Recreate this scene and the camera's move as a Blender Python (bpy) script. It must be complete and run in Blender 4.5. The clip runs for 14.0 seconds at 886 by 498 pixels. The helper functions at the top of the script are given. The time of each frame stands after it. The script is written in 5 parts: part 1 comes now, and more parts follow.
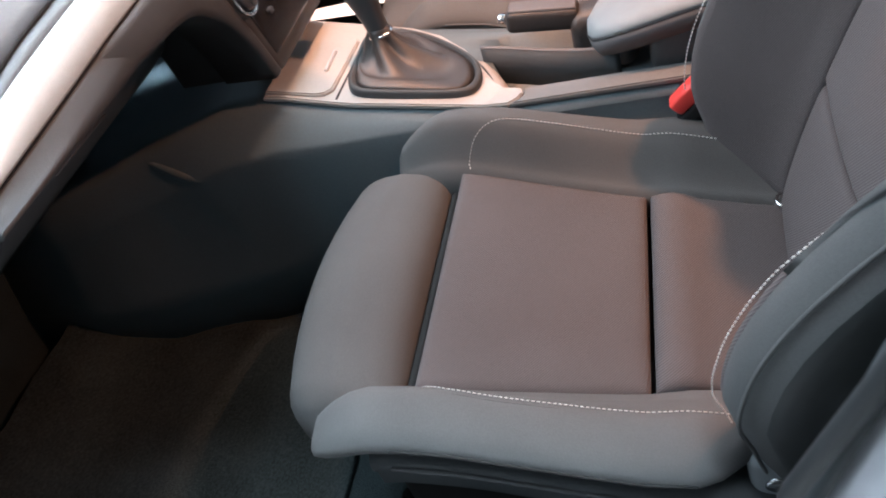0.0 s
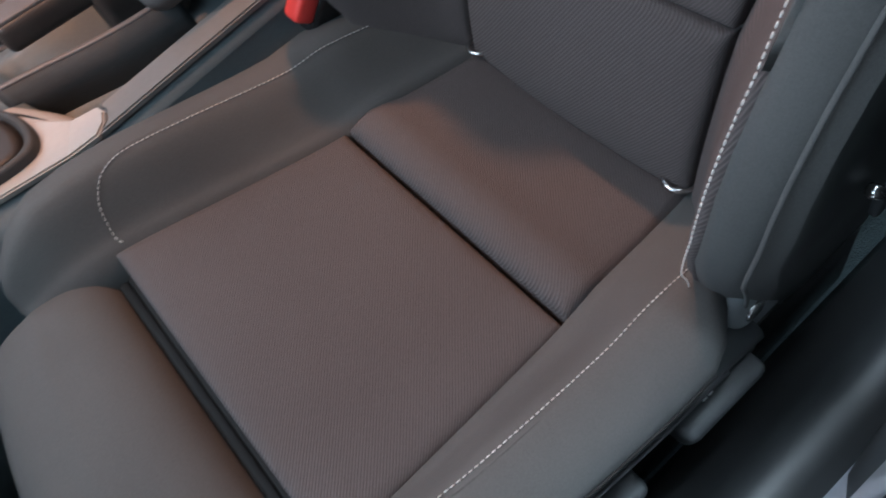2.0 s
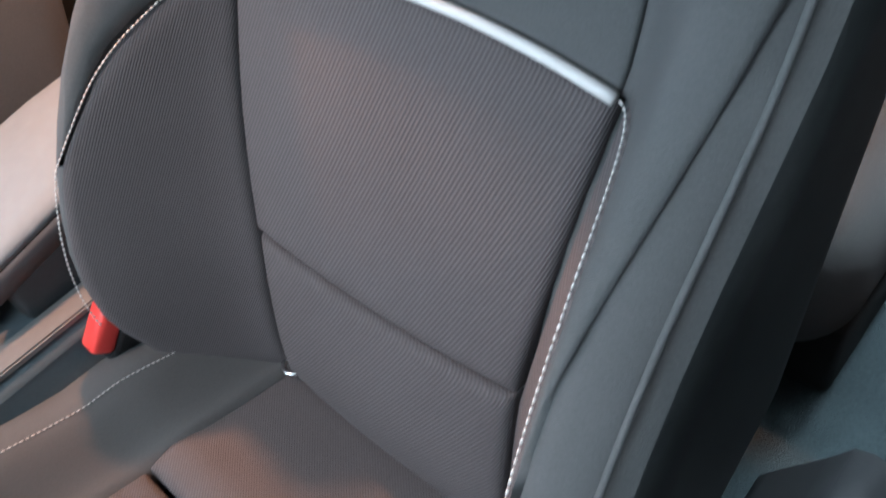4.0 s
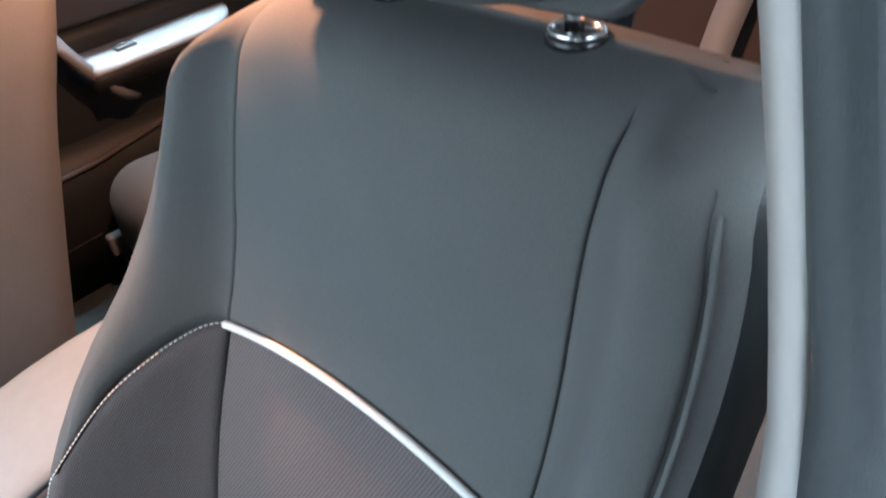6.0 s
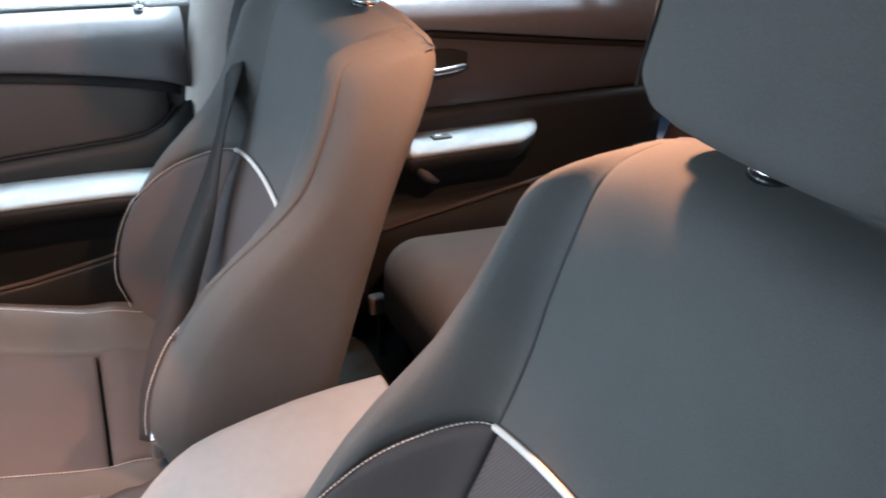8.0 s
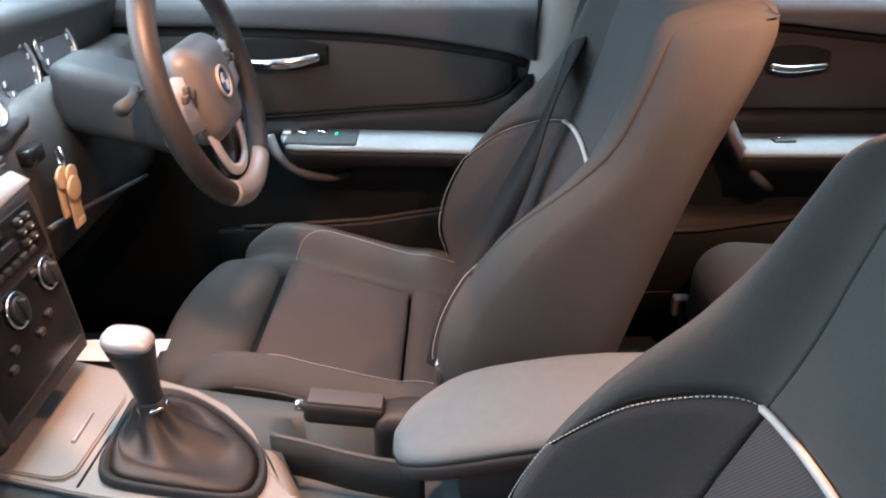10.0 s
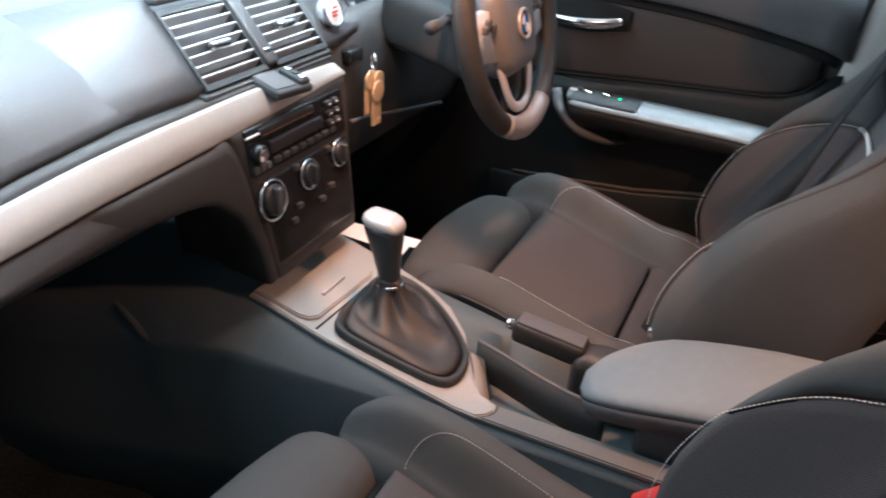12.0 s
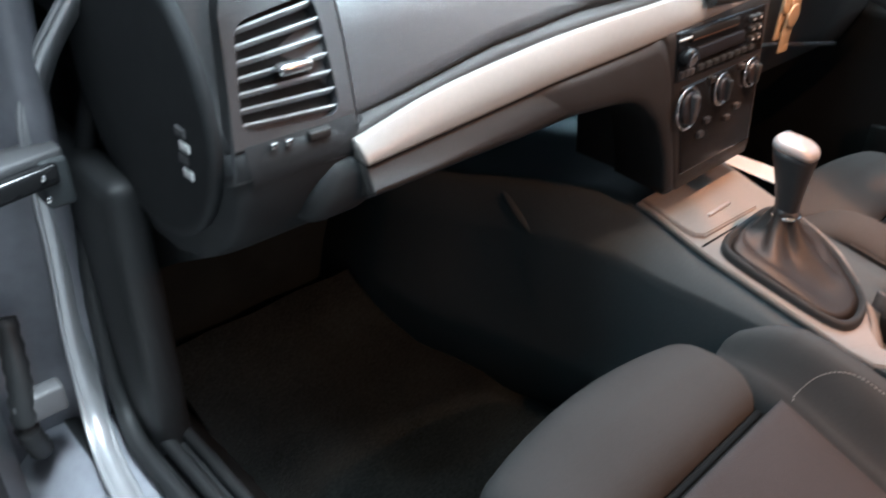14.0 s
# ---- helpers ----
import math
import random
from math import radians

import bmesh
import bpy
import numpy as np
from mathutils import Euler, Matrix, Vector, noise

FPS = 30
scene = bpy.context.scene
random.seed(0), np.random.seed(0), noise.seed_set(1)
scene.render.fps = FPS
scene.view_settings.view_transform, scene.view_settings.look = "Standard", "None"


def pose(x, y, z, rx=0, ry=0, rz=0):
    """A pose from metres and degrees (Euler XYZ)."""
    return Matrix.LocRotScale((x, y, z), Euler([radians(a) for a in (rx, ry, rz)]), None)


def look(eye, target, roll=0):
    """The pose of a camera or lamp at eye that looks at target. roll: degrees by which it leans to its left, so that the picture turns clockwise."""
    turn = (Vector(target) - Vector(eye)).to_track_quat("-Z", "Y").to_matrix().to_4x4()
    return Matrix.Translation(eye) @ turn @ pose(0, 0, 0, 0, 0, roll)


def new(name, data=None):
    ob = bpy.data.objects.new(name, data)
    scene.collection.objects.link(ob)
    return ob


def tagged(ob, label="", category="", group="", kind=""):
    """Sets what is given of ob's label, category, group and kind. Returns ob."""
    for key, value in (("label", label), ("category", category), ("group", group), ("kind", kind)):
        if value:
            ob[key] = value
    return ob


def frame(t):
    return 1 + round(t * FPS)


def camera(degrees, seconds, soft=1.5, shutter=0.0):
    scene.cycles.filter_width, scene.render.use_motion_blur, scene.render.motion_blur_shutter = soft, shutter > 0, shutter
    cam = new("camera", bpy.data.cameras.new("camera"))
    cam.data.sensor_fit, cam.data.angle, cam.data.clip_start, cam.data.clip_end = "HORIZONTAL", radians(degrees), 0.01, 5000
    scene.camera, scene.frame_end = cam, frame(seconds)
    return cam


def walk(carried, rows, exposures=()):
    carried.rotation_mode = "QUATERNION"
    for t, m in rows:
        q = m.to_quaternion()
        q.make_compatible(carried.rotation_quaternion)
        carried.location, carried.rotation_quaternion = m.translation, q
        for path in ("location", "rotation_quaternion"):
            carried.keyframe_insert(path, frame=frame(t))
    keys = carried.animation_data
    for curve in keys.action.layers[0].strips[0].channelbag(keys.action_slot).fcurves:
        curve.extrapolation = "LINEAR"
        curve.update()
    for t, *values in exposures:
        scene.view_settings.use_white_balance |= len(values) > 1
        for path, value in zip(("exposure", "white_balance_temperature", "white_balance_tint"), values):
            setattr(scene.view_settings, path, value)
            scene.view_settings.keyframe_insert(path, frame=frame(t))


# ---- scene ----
cam = camera(59.5, 14.0, soft=1.8, shutter=0.4)
PATH = [
    (0, (-0.934, 0.149, 1.094), (-0.25, 0.455, 0.432), -21.2),
    (0.6, (-0.849, 0.232, 1.065), (-0.181, 0.448, 0.353), -23.3),
    (1, (-0.792, 0.265, 1.046), (-0.178, 0.465, 0.282), -30.9),
    (1.5, (-0.739, 0.301, 1.025), (-0.172, 0.321, 0.202), -34.3),
    (2, (-0.707, 0.306, 0.997), (-0.197, 0.159, 0.15), -28.9),
    (2.2, (-0.703, 0.293, 0.995), (-0.199, 0.12, 0.149), -27.4),
    (2.5, (-0.694, 0.275, 0.993), (-0.192, 0.064, 0.155), -25.7),
    (2.6, (-0.69, 0.274, 0.999), (-0.192, 0.04, 0.164), -23.8),
    (3, (-0.682, 0.249, 1.004), (-0.179, -0.026, 0.185), -22.5),
    (3.5, (-0.68, 0.22, 1.016), (-0.169, -0.115, 0.225), -20.2),
    (3.6, (-0.684, 0.209, 1.008), (-0.157, -0.141, 0.233), -19.6),
    (6, (-0.698, 0.142, 1.223), (-0.126, -0.41, 0.617), -5.2),
    (6.5, (-0.691, 0.141, 1.256), (-0.081, -0.432, 0.708), -0.3),
    (7, (-0.682, 0.167, 1.268), (-0.018, -0.373, 0.75), 0.6),
    (7.5, (-0.673, 0.201, 1.268), (0.059, -0.252, 0.76), 2.5),
    (8, (-0.659, 0.213, 1.252), (0.128, -0.173, 0.772), 2.2),
    (8.2, (-0.662, 0.222, 1.261), (0.143, -0.125, 0.78), 1.6),
    (8.5, (-0.667, 0.228, 1.263), (0.181, -0.057, 0.816), 1.1),
    (9, (-0.689, 0.222, 1.242), (0.203, 0.078, 0.814), 0.5),
    (9.2, (-0.693, 0.21, 1.23), (0.202, 0.112, 0.796), -0.3),
    (11.5, (-0.763, 0.156, 1.17), (0.077, 0.379, 0.676), 4.5),
    (12, (-0.783, 0.122, 1.168), (0.017, 0.471, 0.68), 4.1),
    (12.5, (-0.808, 0.113, 1.152), (-0.053, 0.564, 0.676), 3.1),
    (13, (-0.839, 0.143, 1.138), (-0.135, 0.667, 0.658), 3.1),
    (13.3, (-0.863, 0.176, 1.131), (-0.191, 0.729, 0.64), 3.2),
    (13.5, (-0.868, 0.192, 1.136), (-0.228, 0.769, 0.629), 3.0),
    (14, (-0.917, 0.235, 1.101), (-0.324, 0.827, 0.555), 2.7),
]
walk(cam, [(t, look(eye, target, roll)) for t, eye, target, roll in PATH],
     exposures=[(0.0, 3.4, 5230, 0), (1.0, 2.85, 5180, 0), (1.5, 2.6, 5130, -1), (2.2, 2.65, 5080, -1), (3.6, 3.36, 5130, -1), (6.0, 3.55, 5120, -2), (7.5, 3.3, 5170, -1), (8.5, 3.03, 5170, -1), (9.0, 2.75, 5120, -1),
                (11.5, 2.9, 5070, -3), (12.5, 2.15, 5170, -3), (13.4, 2.12, 5220, -2), (14.0, 2.6, 5270, -2)])

# ---- light ----
world = bpy.data.worlds.new("overcast_daylight")
scene.world = world
world.use_nodes = True
nt = world.node_tree
sky = nt.nodes.new("ShaderNodeTexSky")
sky.sky_type = "NISHITA"
sky.sun_disc = False
sky.sun_elevation, sky.sun_rotation = radians(75), radians(165)
sky.air_density, sky.dust_density = 1.0, 9.0
pale = nt.nodes.new("ShaderNodeHueSaturation")
pale.inputs["Saturation"].default_value = 0.6
nt.links.new(sky.outputs[0], pale.inputs["Color"])
nt.links.new(pale.outputs[0], nt.nodes["Background"].inputs[0])
nt.nodes["Background"].inputs[1].default_value = 0.068

sun = new("sun", bpy.data.lights.new("sun", "SUN"))
sun.data.energy, sun.data.angle, sun.data.color = 1.2, radians(14), (1.0, 0.99, 0.97)
sun.matrix_world = look((0, 0, 0), (-0.06, 0.24, -0.969))

# the sky's light through the windscreen
screen = new("windscreen_daylight", bpy.data.lights.new("windscreen_daylight", "AREA"))
screen.data.shape, screen.data.size, screen.data.size_y = "RECTANGLE", 1.1, 0.6
screen.data.energy, screen.data.color = 1.4, (1.0, 1.0, 0.98)
screen.matrix_world = look((0, 0.93, 1.105), (0, 0.435, 0.236))

# the lit lamps in the headliner: the front unit with its map lamp over the driver, a dome lamp behind the front seats
reading = new("reading_lamp_light", bpy.data.lights.new("reading_lamp_light", "SPOT"))
reading.data.energy, reading.data.color = 1.15, (1.0, 0.5, 0.29)
reading.data.spot_size, reading.data.spot_blend, reading.data.shadow_soft_size = radians(122), 0.3, 0.02
reading.matrix_world = look((0.0, 0.5, 1.295), (0.0, 0.53, 0.5))
map_lamp = new("map_lamp_light", bpy.data.lights.new("map_lamp_light", "SPOT"))
map_lamp.data.energy, map_lamp.data.color = 3.0, (1.0, 0.37, 0.16)
map_lamp.data.spot_size, map_lamp.data.spot_blend, map_lamp.data.shadow_soft_size = radians(54), 0.2, 0.012
map_lamp.matrix_world = look((0.05, 0.5, 1.295), (0.25, 0.45, 0.5))
dome = new("dome_lamp_light", bpy.data.lights.new("dome_lamp_light", "AREA"))
dome.data.shape, dome.data.size, dome.data.size_y = "RECTANGLE", 0.025, 0.018
dome.data.energy, dome.data.color = 1.15, (1.0, 0.38, 0.17)
dome.matrix_world = look((-0.06, -0.25, 1.31), (-0.06, -0.25, 0.0))


# ---- materials ----
def material(name, color, rough=0.6, metal=0.0, vary=0.12, grain=60.0, blotch=6.0, bump=0.15, bump_scale=900.0, spec=0.5, coat=0.0, dist=0.0006):
    """A surface with blotches, fine grain and relief, in metres of the object's own space."""
    m = bpy.data.materials.new(name)
    m.use_nodes = True
    n, l = m.node_tree.nodes, m.node_tree.links
    b = n["Principled BSDF"]
    co = n.new("ShaderNodeTexCoord")
    big, fine = n.new("ShaderNodeTexNoise"), n.new("ShaderNodeTexNoise")
    big.inputs["Scale"].default_value, fine.inputs["Scale"].default_value = blotch, grain
    big.inputs["Detail"].default_value, fine.inputs["Detail"].default_value = 4, 3
    mix = n.new("ShaderNodeMath")
    mix.operation = "ADD"
    ramp = n.new("ShaderNodeMapRange")
    ramp.inputs["From Min"].default_value, ramp.inputs["From Max"].default_value = 0.6, 1.4
    ramp.inputs["To Min"].default_value, ramp.inputs["To Max"].default_value = 1 - vary, 1 + vary
    hue = n.new("ShaderNodeVectorMath")
    hue.operation = "SCALE"
    hue.inputs[0].default_value = color
    for t in (big, fine):
        l.new(co.outputs["Object"], t.inputs["Vector"])
    l.new(big.outputs["Fac"], mix.inputs[0])
    l.new(fine.outputs["Fac"], mix.inputs[1])
    l.new(mix.outputs[0], ramp.inputs["Value"])
    l.new(ramp.outputs[0], hue.inputs["Scale"])
    l.new(hue.outputs[0], b.inputs["Base Color"])
    b.inputs["Roughness"].default_value, b.inputs["Metallic"].default_value = rough, metal
    b.inputs["Specular IOR Level"].default_value, b.inputs["Coat Weight"].default_value = spec, coat
    rr = n.new("ShaderNodeMapRange")
    rr.inputs["To Min"].default_value, rr.inputs["To Max"].default_value = max(0.03, rough - 0.1), min(1, rough + 0.1)
    l.new(big.outputs["Fac"], rr.inputs["Value"])
    l.new(rr.outputs[0], b.inputs["Roughness"])
    if bump:
        tex = n.new("ShaderNodeTexNoise")
        tex.inputs["Scale"].default_value = bump_scale
        l.new(co.outputs["Object"], tex.inputs["Vector"])
        bp = n.new("ShaderNodeBump")
        bp.inputs["Strength"].default_value, bp.inputs["Distance"].default_value = bump, dist
        l.new(tex.outputs["Fac"], bp.inputs["Height"])
        l.new(bp.outputs[0], b.inputs["Normal"])
    return m


def ribbed(m, pitch, depth=0.5, dark=0.35):
    """Adds the diagonal ribs of a woven seat cloth to a material."""
    n, l = m.node_tree.nodes, m.node_tree.links
    b = n["Principled BSDF"]
    co = n.new("ShaderNodeTexCoord")
    w = n.new("ShaderNodeTexWave")
    w.wave_type, w.bands_direction = "BANDS", "DIAGONAL"
    w.inputs["Scale"].default_value = 2 * math.pi / (10 * 1.73 * pitch)
    w.inputs["Distortion"].default_value = 0.4
    l.new(co.outputs["Object"], w.inputs["Vector"])
    bp = n.new("ShaderNodeBump")
    bp.inputs["Strength"].default_value, bp.inputs["Distance"].default_value = depth, 0.0008
    l.new(w.outputs["Fac"], bp.inputs["Height"])
    old = b.inputs["Normal"].links[0].from_socket
    l.new(old, bp.inputs["Normal"])
    l.new(bp.outputs[0], b.inputs["Normal"])
    colour = b.inputs["Base Color"].links[0].from_socket
    mr = n.new("ShaderNodeMapRange")
    mr.inputs["To Min"].default_value, mr.inputs["To Max"].default_value = 1 - dark, 1 + dark * 0.5
    l.new(w.outputs["Fac"], mr.inputs["Value"])
    sc = n.new("ShaderNodeVectorMath")
    sc.operation = "SCALE"
    l.new(colour, sc.inputs[0])
    l.new(mr.outputs[0], sc.inputs["Scale"])
    l.new(sc.outputs[0], b.inputs["Base Color"])
    return m


def plain(name, color, rough=0.5, metal=0.0, emit=0.0):
    m = bpy.data.materials.new(name)
    m.use_nodes = True
    b = m.node_tree.nodes["Principled BSDF"]
    b.inputs["Base Color"].default_value = (*color, 1)
    b.inputs["Roughness"].default_value, b.inputs["Metallic"].default_value = rough, metal
    if emit:
        b.inputs["Emission Color"].default_value, b.inputs["Emission Strength"].default_value = (*color, 1), emit
    return m


CLOTH = material("charcoal_cloth", (0.1, 0.101, 0.101), 0.9, vary=0.14, grain=700, blotch=9, bump=0.5, bump_scale=1400, spec=0.25)
RIB = ribbed(material("ribbed_cloth", (0.11, 0.099, 0.1), 0.9, vary=0.12, grain=500, blotch=7, bump=0.3, bump_scale=1500, spec=0.25), 0.0019, 0.4, 0.24)
LINING = material("black_lining", (0.011, 0.011, 0.011), 0.9, vary=0.2)
PIPING = material("pale_piping", (0.72, 0.71, 0.69), 0.6, vary=0.06)
THREAD = material("pale_thread", (0.68, 0.67, 0.65), 0.7, vary=0.05, bump=0)
# black plastic made darker for the shade at the dashboard's passenger end
BLACKTRIM = material("shaded_black_trim", (0.026, 0.028, 0.03), 0.65, vary=0.15, bump=0.3, bump_scale=1200, spec=0.25)
PLASTIC = material("black_grained_plastic", (0.043, 0.048, 0.051), 0.55, vary=0.15, grain=300, bump=0.5, bump_scale=1300, spec=0.4)
SOFT = material("soft_touch_dash_skin", (0.052, 0.053, 0.056), 0.4, vary=0.1, grain=300, blotch=5, bump=0.6, bump_scale=1100)
DARKSKIN = material("dark_grained_skin", (0.038, 0.037, 0.037), 0.6, vary=0.12, bump=0.5, bump_scale=1200)
TRIM = material("satin_silver_trim", (0.42, 0.4, 0.375), 0.42, 0.25, vary=0.05, grain=200, bump=0.1, bump_scale=2500)
SILVER = material("silver_body_paint", (0.5, 0.51, 0.53), 0.35, 0.6, vary=0.06, coat=0.6, bump=0.05)
CHROME = material("satin_chrome", (0.8, 0.8, 0.8), 0.16, 1.0, vary=0.04, bump=0)
GLOSS = material("gloss_black_plastic", (0.015, 0.015, 0.016), 0.22, vary=0.1, bump=0)
# black vinyl taken darker still to hold the shade beside the door pillar
SIDEVINYL = material("black_side_vinyl", (0.016, 0.018, 0.018), 0.5, vary=0.12, grain=200, bump=0.3, bump_scale=1200, spec=0.35)
WHEELGREY = material("satin_grey_wheel_trim", (0.34, 0.34, 0.35), 0.36, 0.3, vary=0.06, bump=0.1)
BENCHCLOTH = material("brown_bench_cloth", (0.05, 0.038, 0.032), 0.9, vary=0.15, grain=400, bump=0.5, bump_scale=1400, spec=0.2)
LEATHER = material("black_leather", (0.036, 0.034, 0.033), 0.46, vary=0.18, grain=200, bump=0.6, bump_scale=700)
GREYPAD = material("grey_leather_armrest", (0.24, 0.262, 0.272), 0.55, vary=0.08, bump=0.5, bump_scale=900)
ARMPLASTIC = material("grey_armrest_skin", (0.1, 0.1, 0.104), 0.55, vary=0.06, bump=0.3, bump_scale=1200)
CARPET = material("dark_carpet", (0.029, 0.039, 0.042), 0.98, vary=0.35, grain=350, blotch=14, bump=1.0, bump_scale=500, dist=0.002, spec=0.1)
MAT = material("floor_mat_pile", (0.03, 0.039, 0.041), 0.98, vary=0.7, grain=260, blotch=7, bump=1.0, bump_scale=450, dist=0.002, spec=0.1)
# black plastic raised and blued so its colour carries skylight on the flank
CONSOLE = material("skylit_console_plastic", (0.1, 0.127, 0.14), 0.5, vary=0.12, grain=300, bump=0.5, bump_scale=1300, spec=0.5)
SATIN = material("satin_silver_cap", (0.6, 0.6, 0.61), 0.38, 0.35, vary=0.04, bump=0)
HUB = material("grey_hub_skin", (0.15, 0.15, 0.155), 0.42, vary=0.08, bump=0.3, bump_scale=1200)
RAIL = material("dull_grey_rail", (0.17, 0.165, 0.16), 0.5, vary=0.08, grain=200, bump=0.2, bump_scale=1500)
KNOB = material("satin_dark_knob", (0.045, 0.048, 0.052), 0.32, vary=0.08, bump=0.1)
COPPER = material("copper_glint", (0.35, 0.16, 0.08), 0.35, 0.7, vary=0.1, bump=0)
RUBBER = material("black_rubber", (0.014, 0.015, 0.016), 0.55, vary=0.15, bump=0.2)
DOORCLOTH = material("door_panel_cloth", (0.058, 0.05, 0.046), 0.85, vary=0.12, grain=500, bump=0.5, bump_scale=1500)
# darker, cooler copy of the door cloth that offsets the dome lamp's orange
QUARTERCLOTH = material("quarter_panel_cloth", (0.043, 0.043, 0.048), 0.85, vary=0.12, grain=500, bump=0.5, bump_scale=1500)
DOORSKIN = material("door_upper_skin", (0.14, 0.14, 0.147), 0.45, vary=0.08, bump=0.5, bump_scale=1200)
HEADLINER = material("pale_headliner", (0.5, 0.48, 0.45), 0.95, vary=0.06, bump=0.4, bump_scale=800)
WEB = material("dark_belt_webbing", (0.016, 0.015, 0.015), 0.7, vary=0.08, grain=500, bump=0.6, bump_scale=1600)
SLAT = material("pale_vent_slat", (0.36, 0.37, 0.38), 0.4, vary=0.05, bump=0)
RED = plain("red_buckle_button", (0.75, 0.06, 0.05), 0.35)
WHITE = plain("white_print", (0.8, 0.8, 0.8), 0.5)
BLUE = plain("blue_enamel", (0.05, 0.2, 0.6), 0.2)
GREENLED = plain("green_indicator", (0.1, 0.9, 0.3), 0.4, emit=0.4)
REDPRINT = plain("red_print", (0.7, 0.08, 0.05), 0.4)
DIALFACE = plain("dial_face", (0.03, 0.03, 0.035), 0.3)
BRASS = material("worn_brass", (0.6, 0.47, 0.3), 0.45, 0.3, vary=0.2, bump=0)
LAMPLENS = plain("lamp_lens", (1.0, 0.7, 0.45), 0.4, emit=3.0)
BLUEPAINT = material("blue_car_paint", (0.03, 0.16, 0.55), 0.25, 0.2, vary=0.05, coat=0.8, bump=0)
CONCRETE = material("pale_concrete", (0.2, 0.196, 0.19), 0.9, vary=0.15, grain=20, blotch=0.8, bump=0.6, bump_scale=60, dist=0.004)
# silver body paint darkened to blue grey for the shaded door opening
JAMB = material("shaded_silver_jamb_paint", (0.27, 0.275, 0.305), 0.4, 0.2, vary=0.15)
PALETRIM = material("pale_pillar_trim", (0.47, 0.45, 0.43), 0.6, vary=0.06, bump=0.2)
PALEWEB = material("pale_belt_webbing", (0.22, 0.22, 0.22), 0.6, vary=0.06, grain=500, bump=0.6, bump_scale=1600)
SHADEWALL = material("light_blocking_wall", (0.05, 0.047, 0.044), 0.9, vary=0.2, grain=30, blotch=1.0, bump=0.5, bump_scale=40, dist=0.004)
PAPER = material("printed_sticker", (0.6, 0.6, 0.6), 0.6, vary=0.25, blotch=60, bump=0)

GLASS = bpy.data.materials.new("clear_glass")
GLASS.use_nodes = True
gb = GLASS.node_tree.nodes["Principled BSDF"]
gb.inputs["Base Color"].default_value = (0.93, 0.96, 0.95, 1)
gb.inputs["Roughness"].default_value, gb.inputs["Transmission Weight"].default_value, gb.inputs["IOR"].default_value = 0.0, 1.0, 1.01


# ---- mesh helpers ----
def mesh(name, verts, faces, mat, parent=None, label="", smooth=True):
    me = bpy.data.meshes.new(name)
    me.from_pydata([tuple(v) for v in verts], [], faces)
    bm = bmesh.new()
    bm.from_mesh(me)
    bmesh.ops.recalc_face_normals(bm, faces=bm.faces)
    bm.to_mesh(me)
    bm.free()
    me.materials.append(mat)
    if smooth:
        me.shade_smooth()
    ob = new(name, me)
    if parent:
        ob.parent = parent
        ob.matrix_parent_inverse = parent_inverse(parent)
    if label:
        ob["label"] = label
    return ob


def parent_inverse(p):
    """Parts are written in the world's metres, whatever their thing's base is."""
    if p.parent is None:
        return Matrix.Translation(p.location).inverted()
    return Matrix.Identity(4)


def thing(name, base, label, category, group="", kind=""):
    e = new(name)
    e.empty_display_size = 0.1
    e.location = base
    return tagged(e, label, category, group, kind)


def join(*pieces):
    """Several (verts, faces) as one."""
    vs, fs = [], []
    for v, f in pieces:
        k = len(vs)
        vs += [tuple(p) for p in v]
        fs += [[i + k for i in q] for q in f]
    return vs, fs


def grid(rows, closed=False, caps=False):
    """Faces over rows of points of equal length; closed: each row is a ring."""
    m = len(rows[0])
    vs = [p for r in rows for p in r]
    fs = []
    for i in range(len(rows) - 1):
        for j in range(m if closed else m - 1):
            k = (j + 1) % m
            fs.append([i * m + j, i * m + k, (i + 1) * m + k, (i + 1) * m + j])
    if caps:
        fs.append(list(range(m)))
        fs.append([len(vs) - m + j for j in range(m)])
    return vs, fs


def rounded(c, half, r, seg=3, cuts=2, shape=None):
    """A box with rounded edges about c; shape may bend its points."""
    hx, hy, hz = half
    r = min(r, hx, hy, hz)
    def line(h):
        a = [-h + r * (1 - math.cos(math.pi / 2 * i / seg)) for i in range(seg)]
        mid = [-h + r + (2 * h - 2 * r) * i / cuts for i in range(cuts + 1)]
        return a + mid + [-v for v in reversed(a)]
    vs, fs, at = [], [], {}
    def put(p):
        key = tuple(round(v, 6) for v in p)
        if key not in at:
            q = Vector([max(-h + r, min(h - r, v)) for v, h in zip(p, half)])
            d = Vector(p) - q
            # the cube's border is bent onto the rounding
            if d.length > 1e-9:
                q = q + d.normalized() * r
            q = Vector(c) + (shape(q) if shape else q)
            at[key] = len(vs)
            vs.append(tuple(q))
        return at[key]
    lines = [line(h) for h in half]
    for ax in range(3):
        u, v = [k for k in range(3) if k != ax]
        for s in (-1, 1):
            for i in range(len(lines[u]) - 1):
                for j in range(len(lines[v]) - 1):
                    q = []
                    for a, b in ((i, j), (i + 1, j), (i + 1, j + 1), (i, j + 1)):
                        p = [0, 0, 0]
                        p[ax], p[u], p[v] = s * half[ax], lines[u][a], lines[v][b]
                        q.append(put(p))
                    if len(set(q)) == 4:
                        fs.append(q)
    return vs, fs


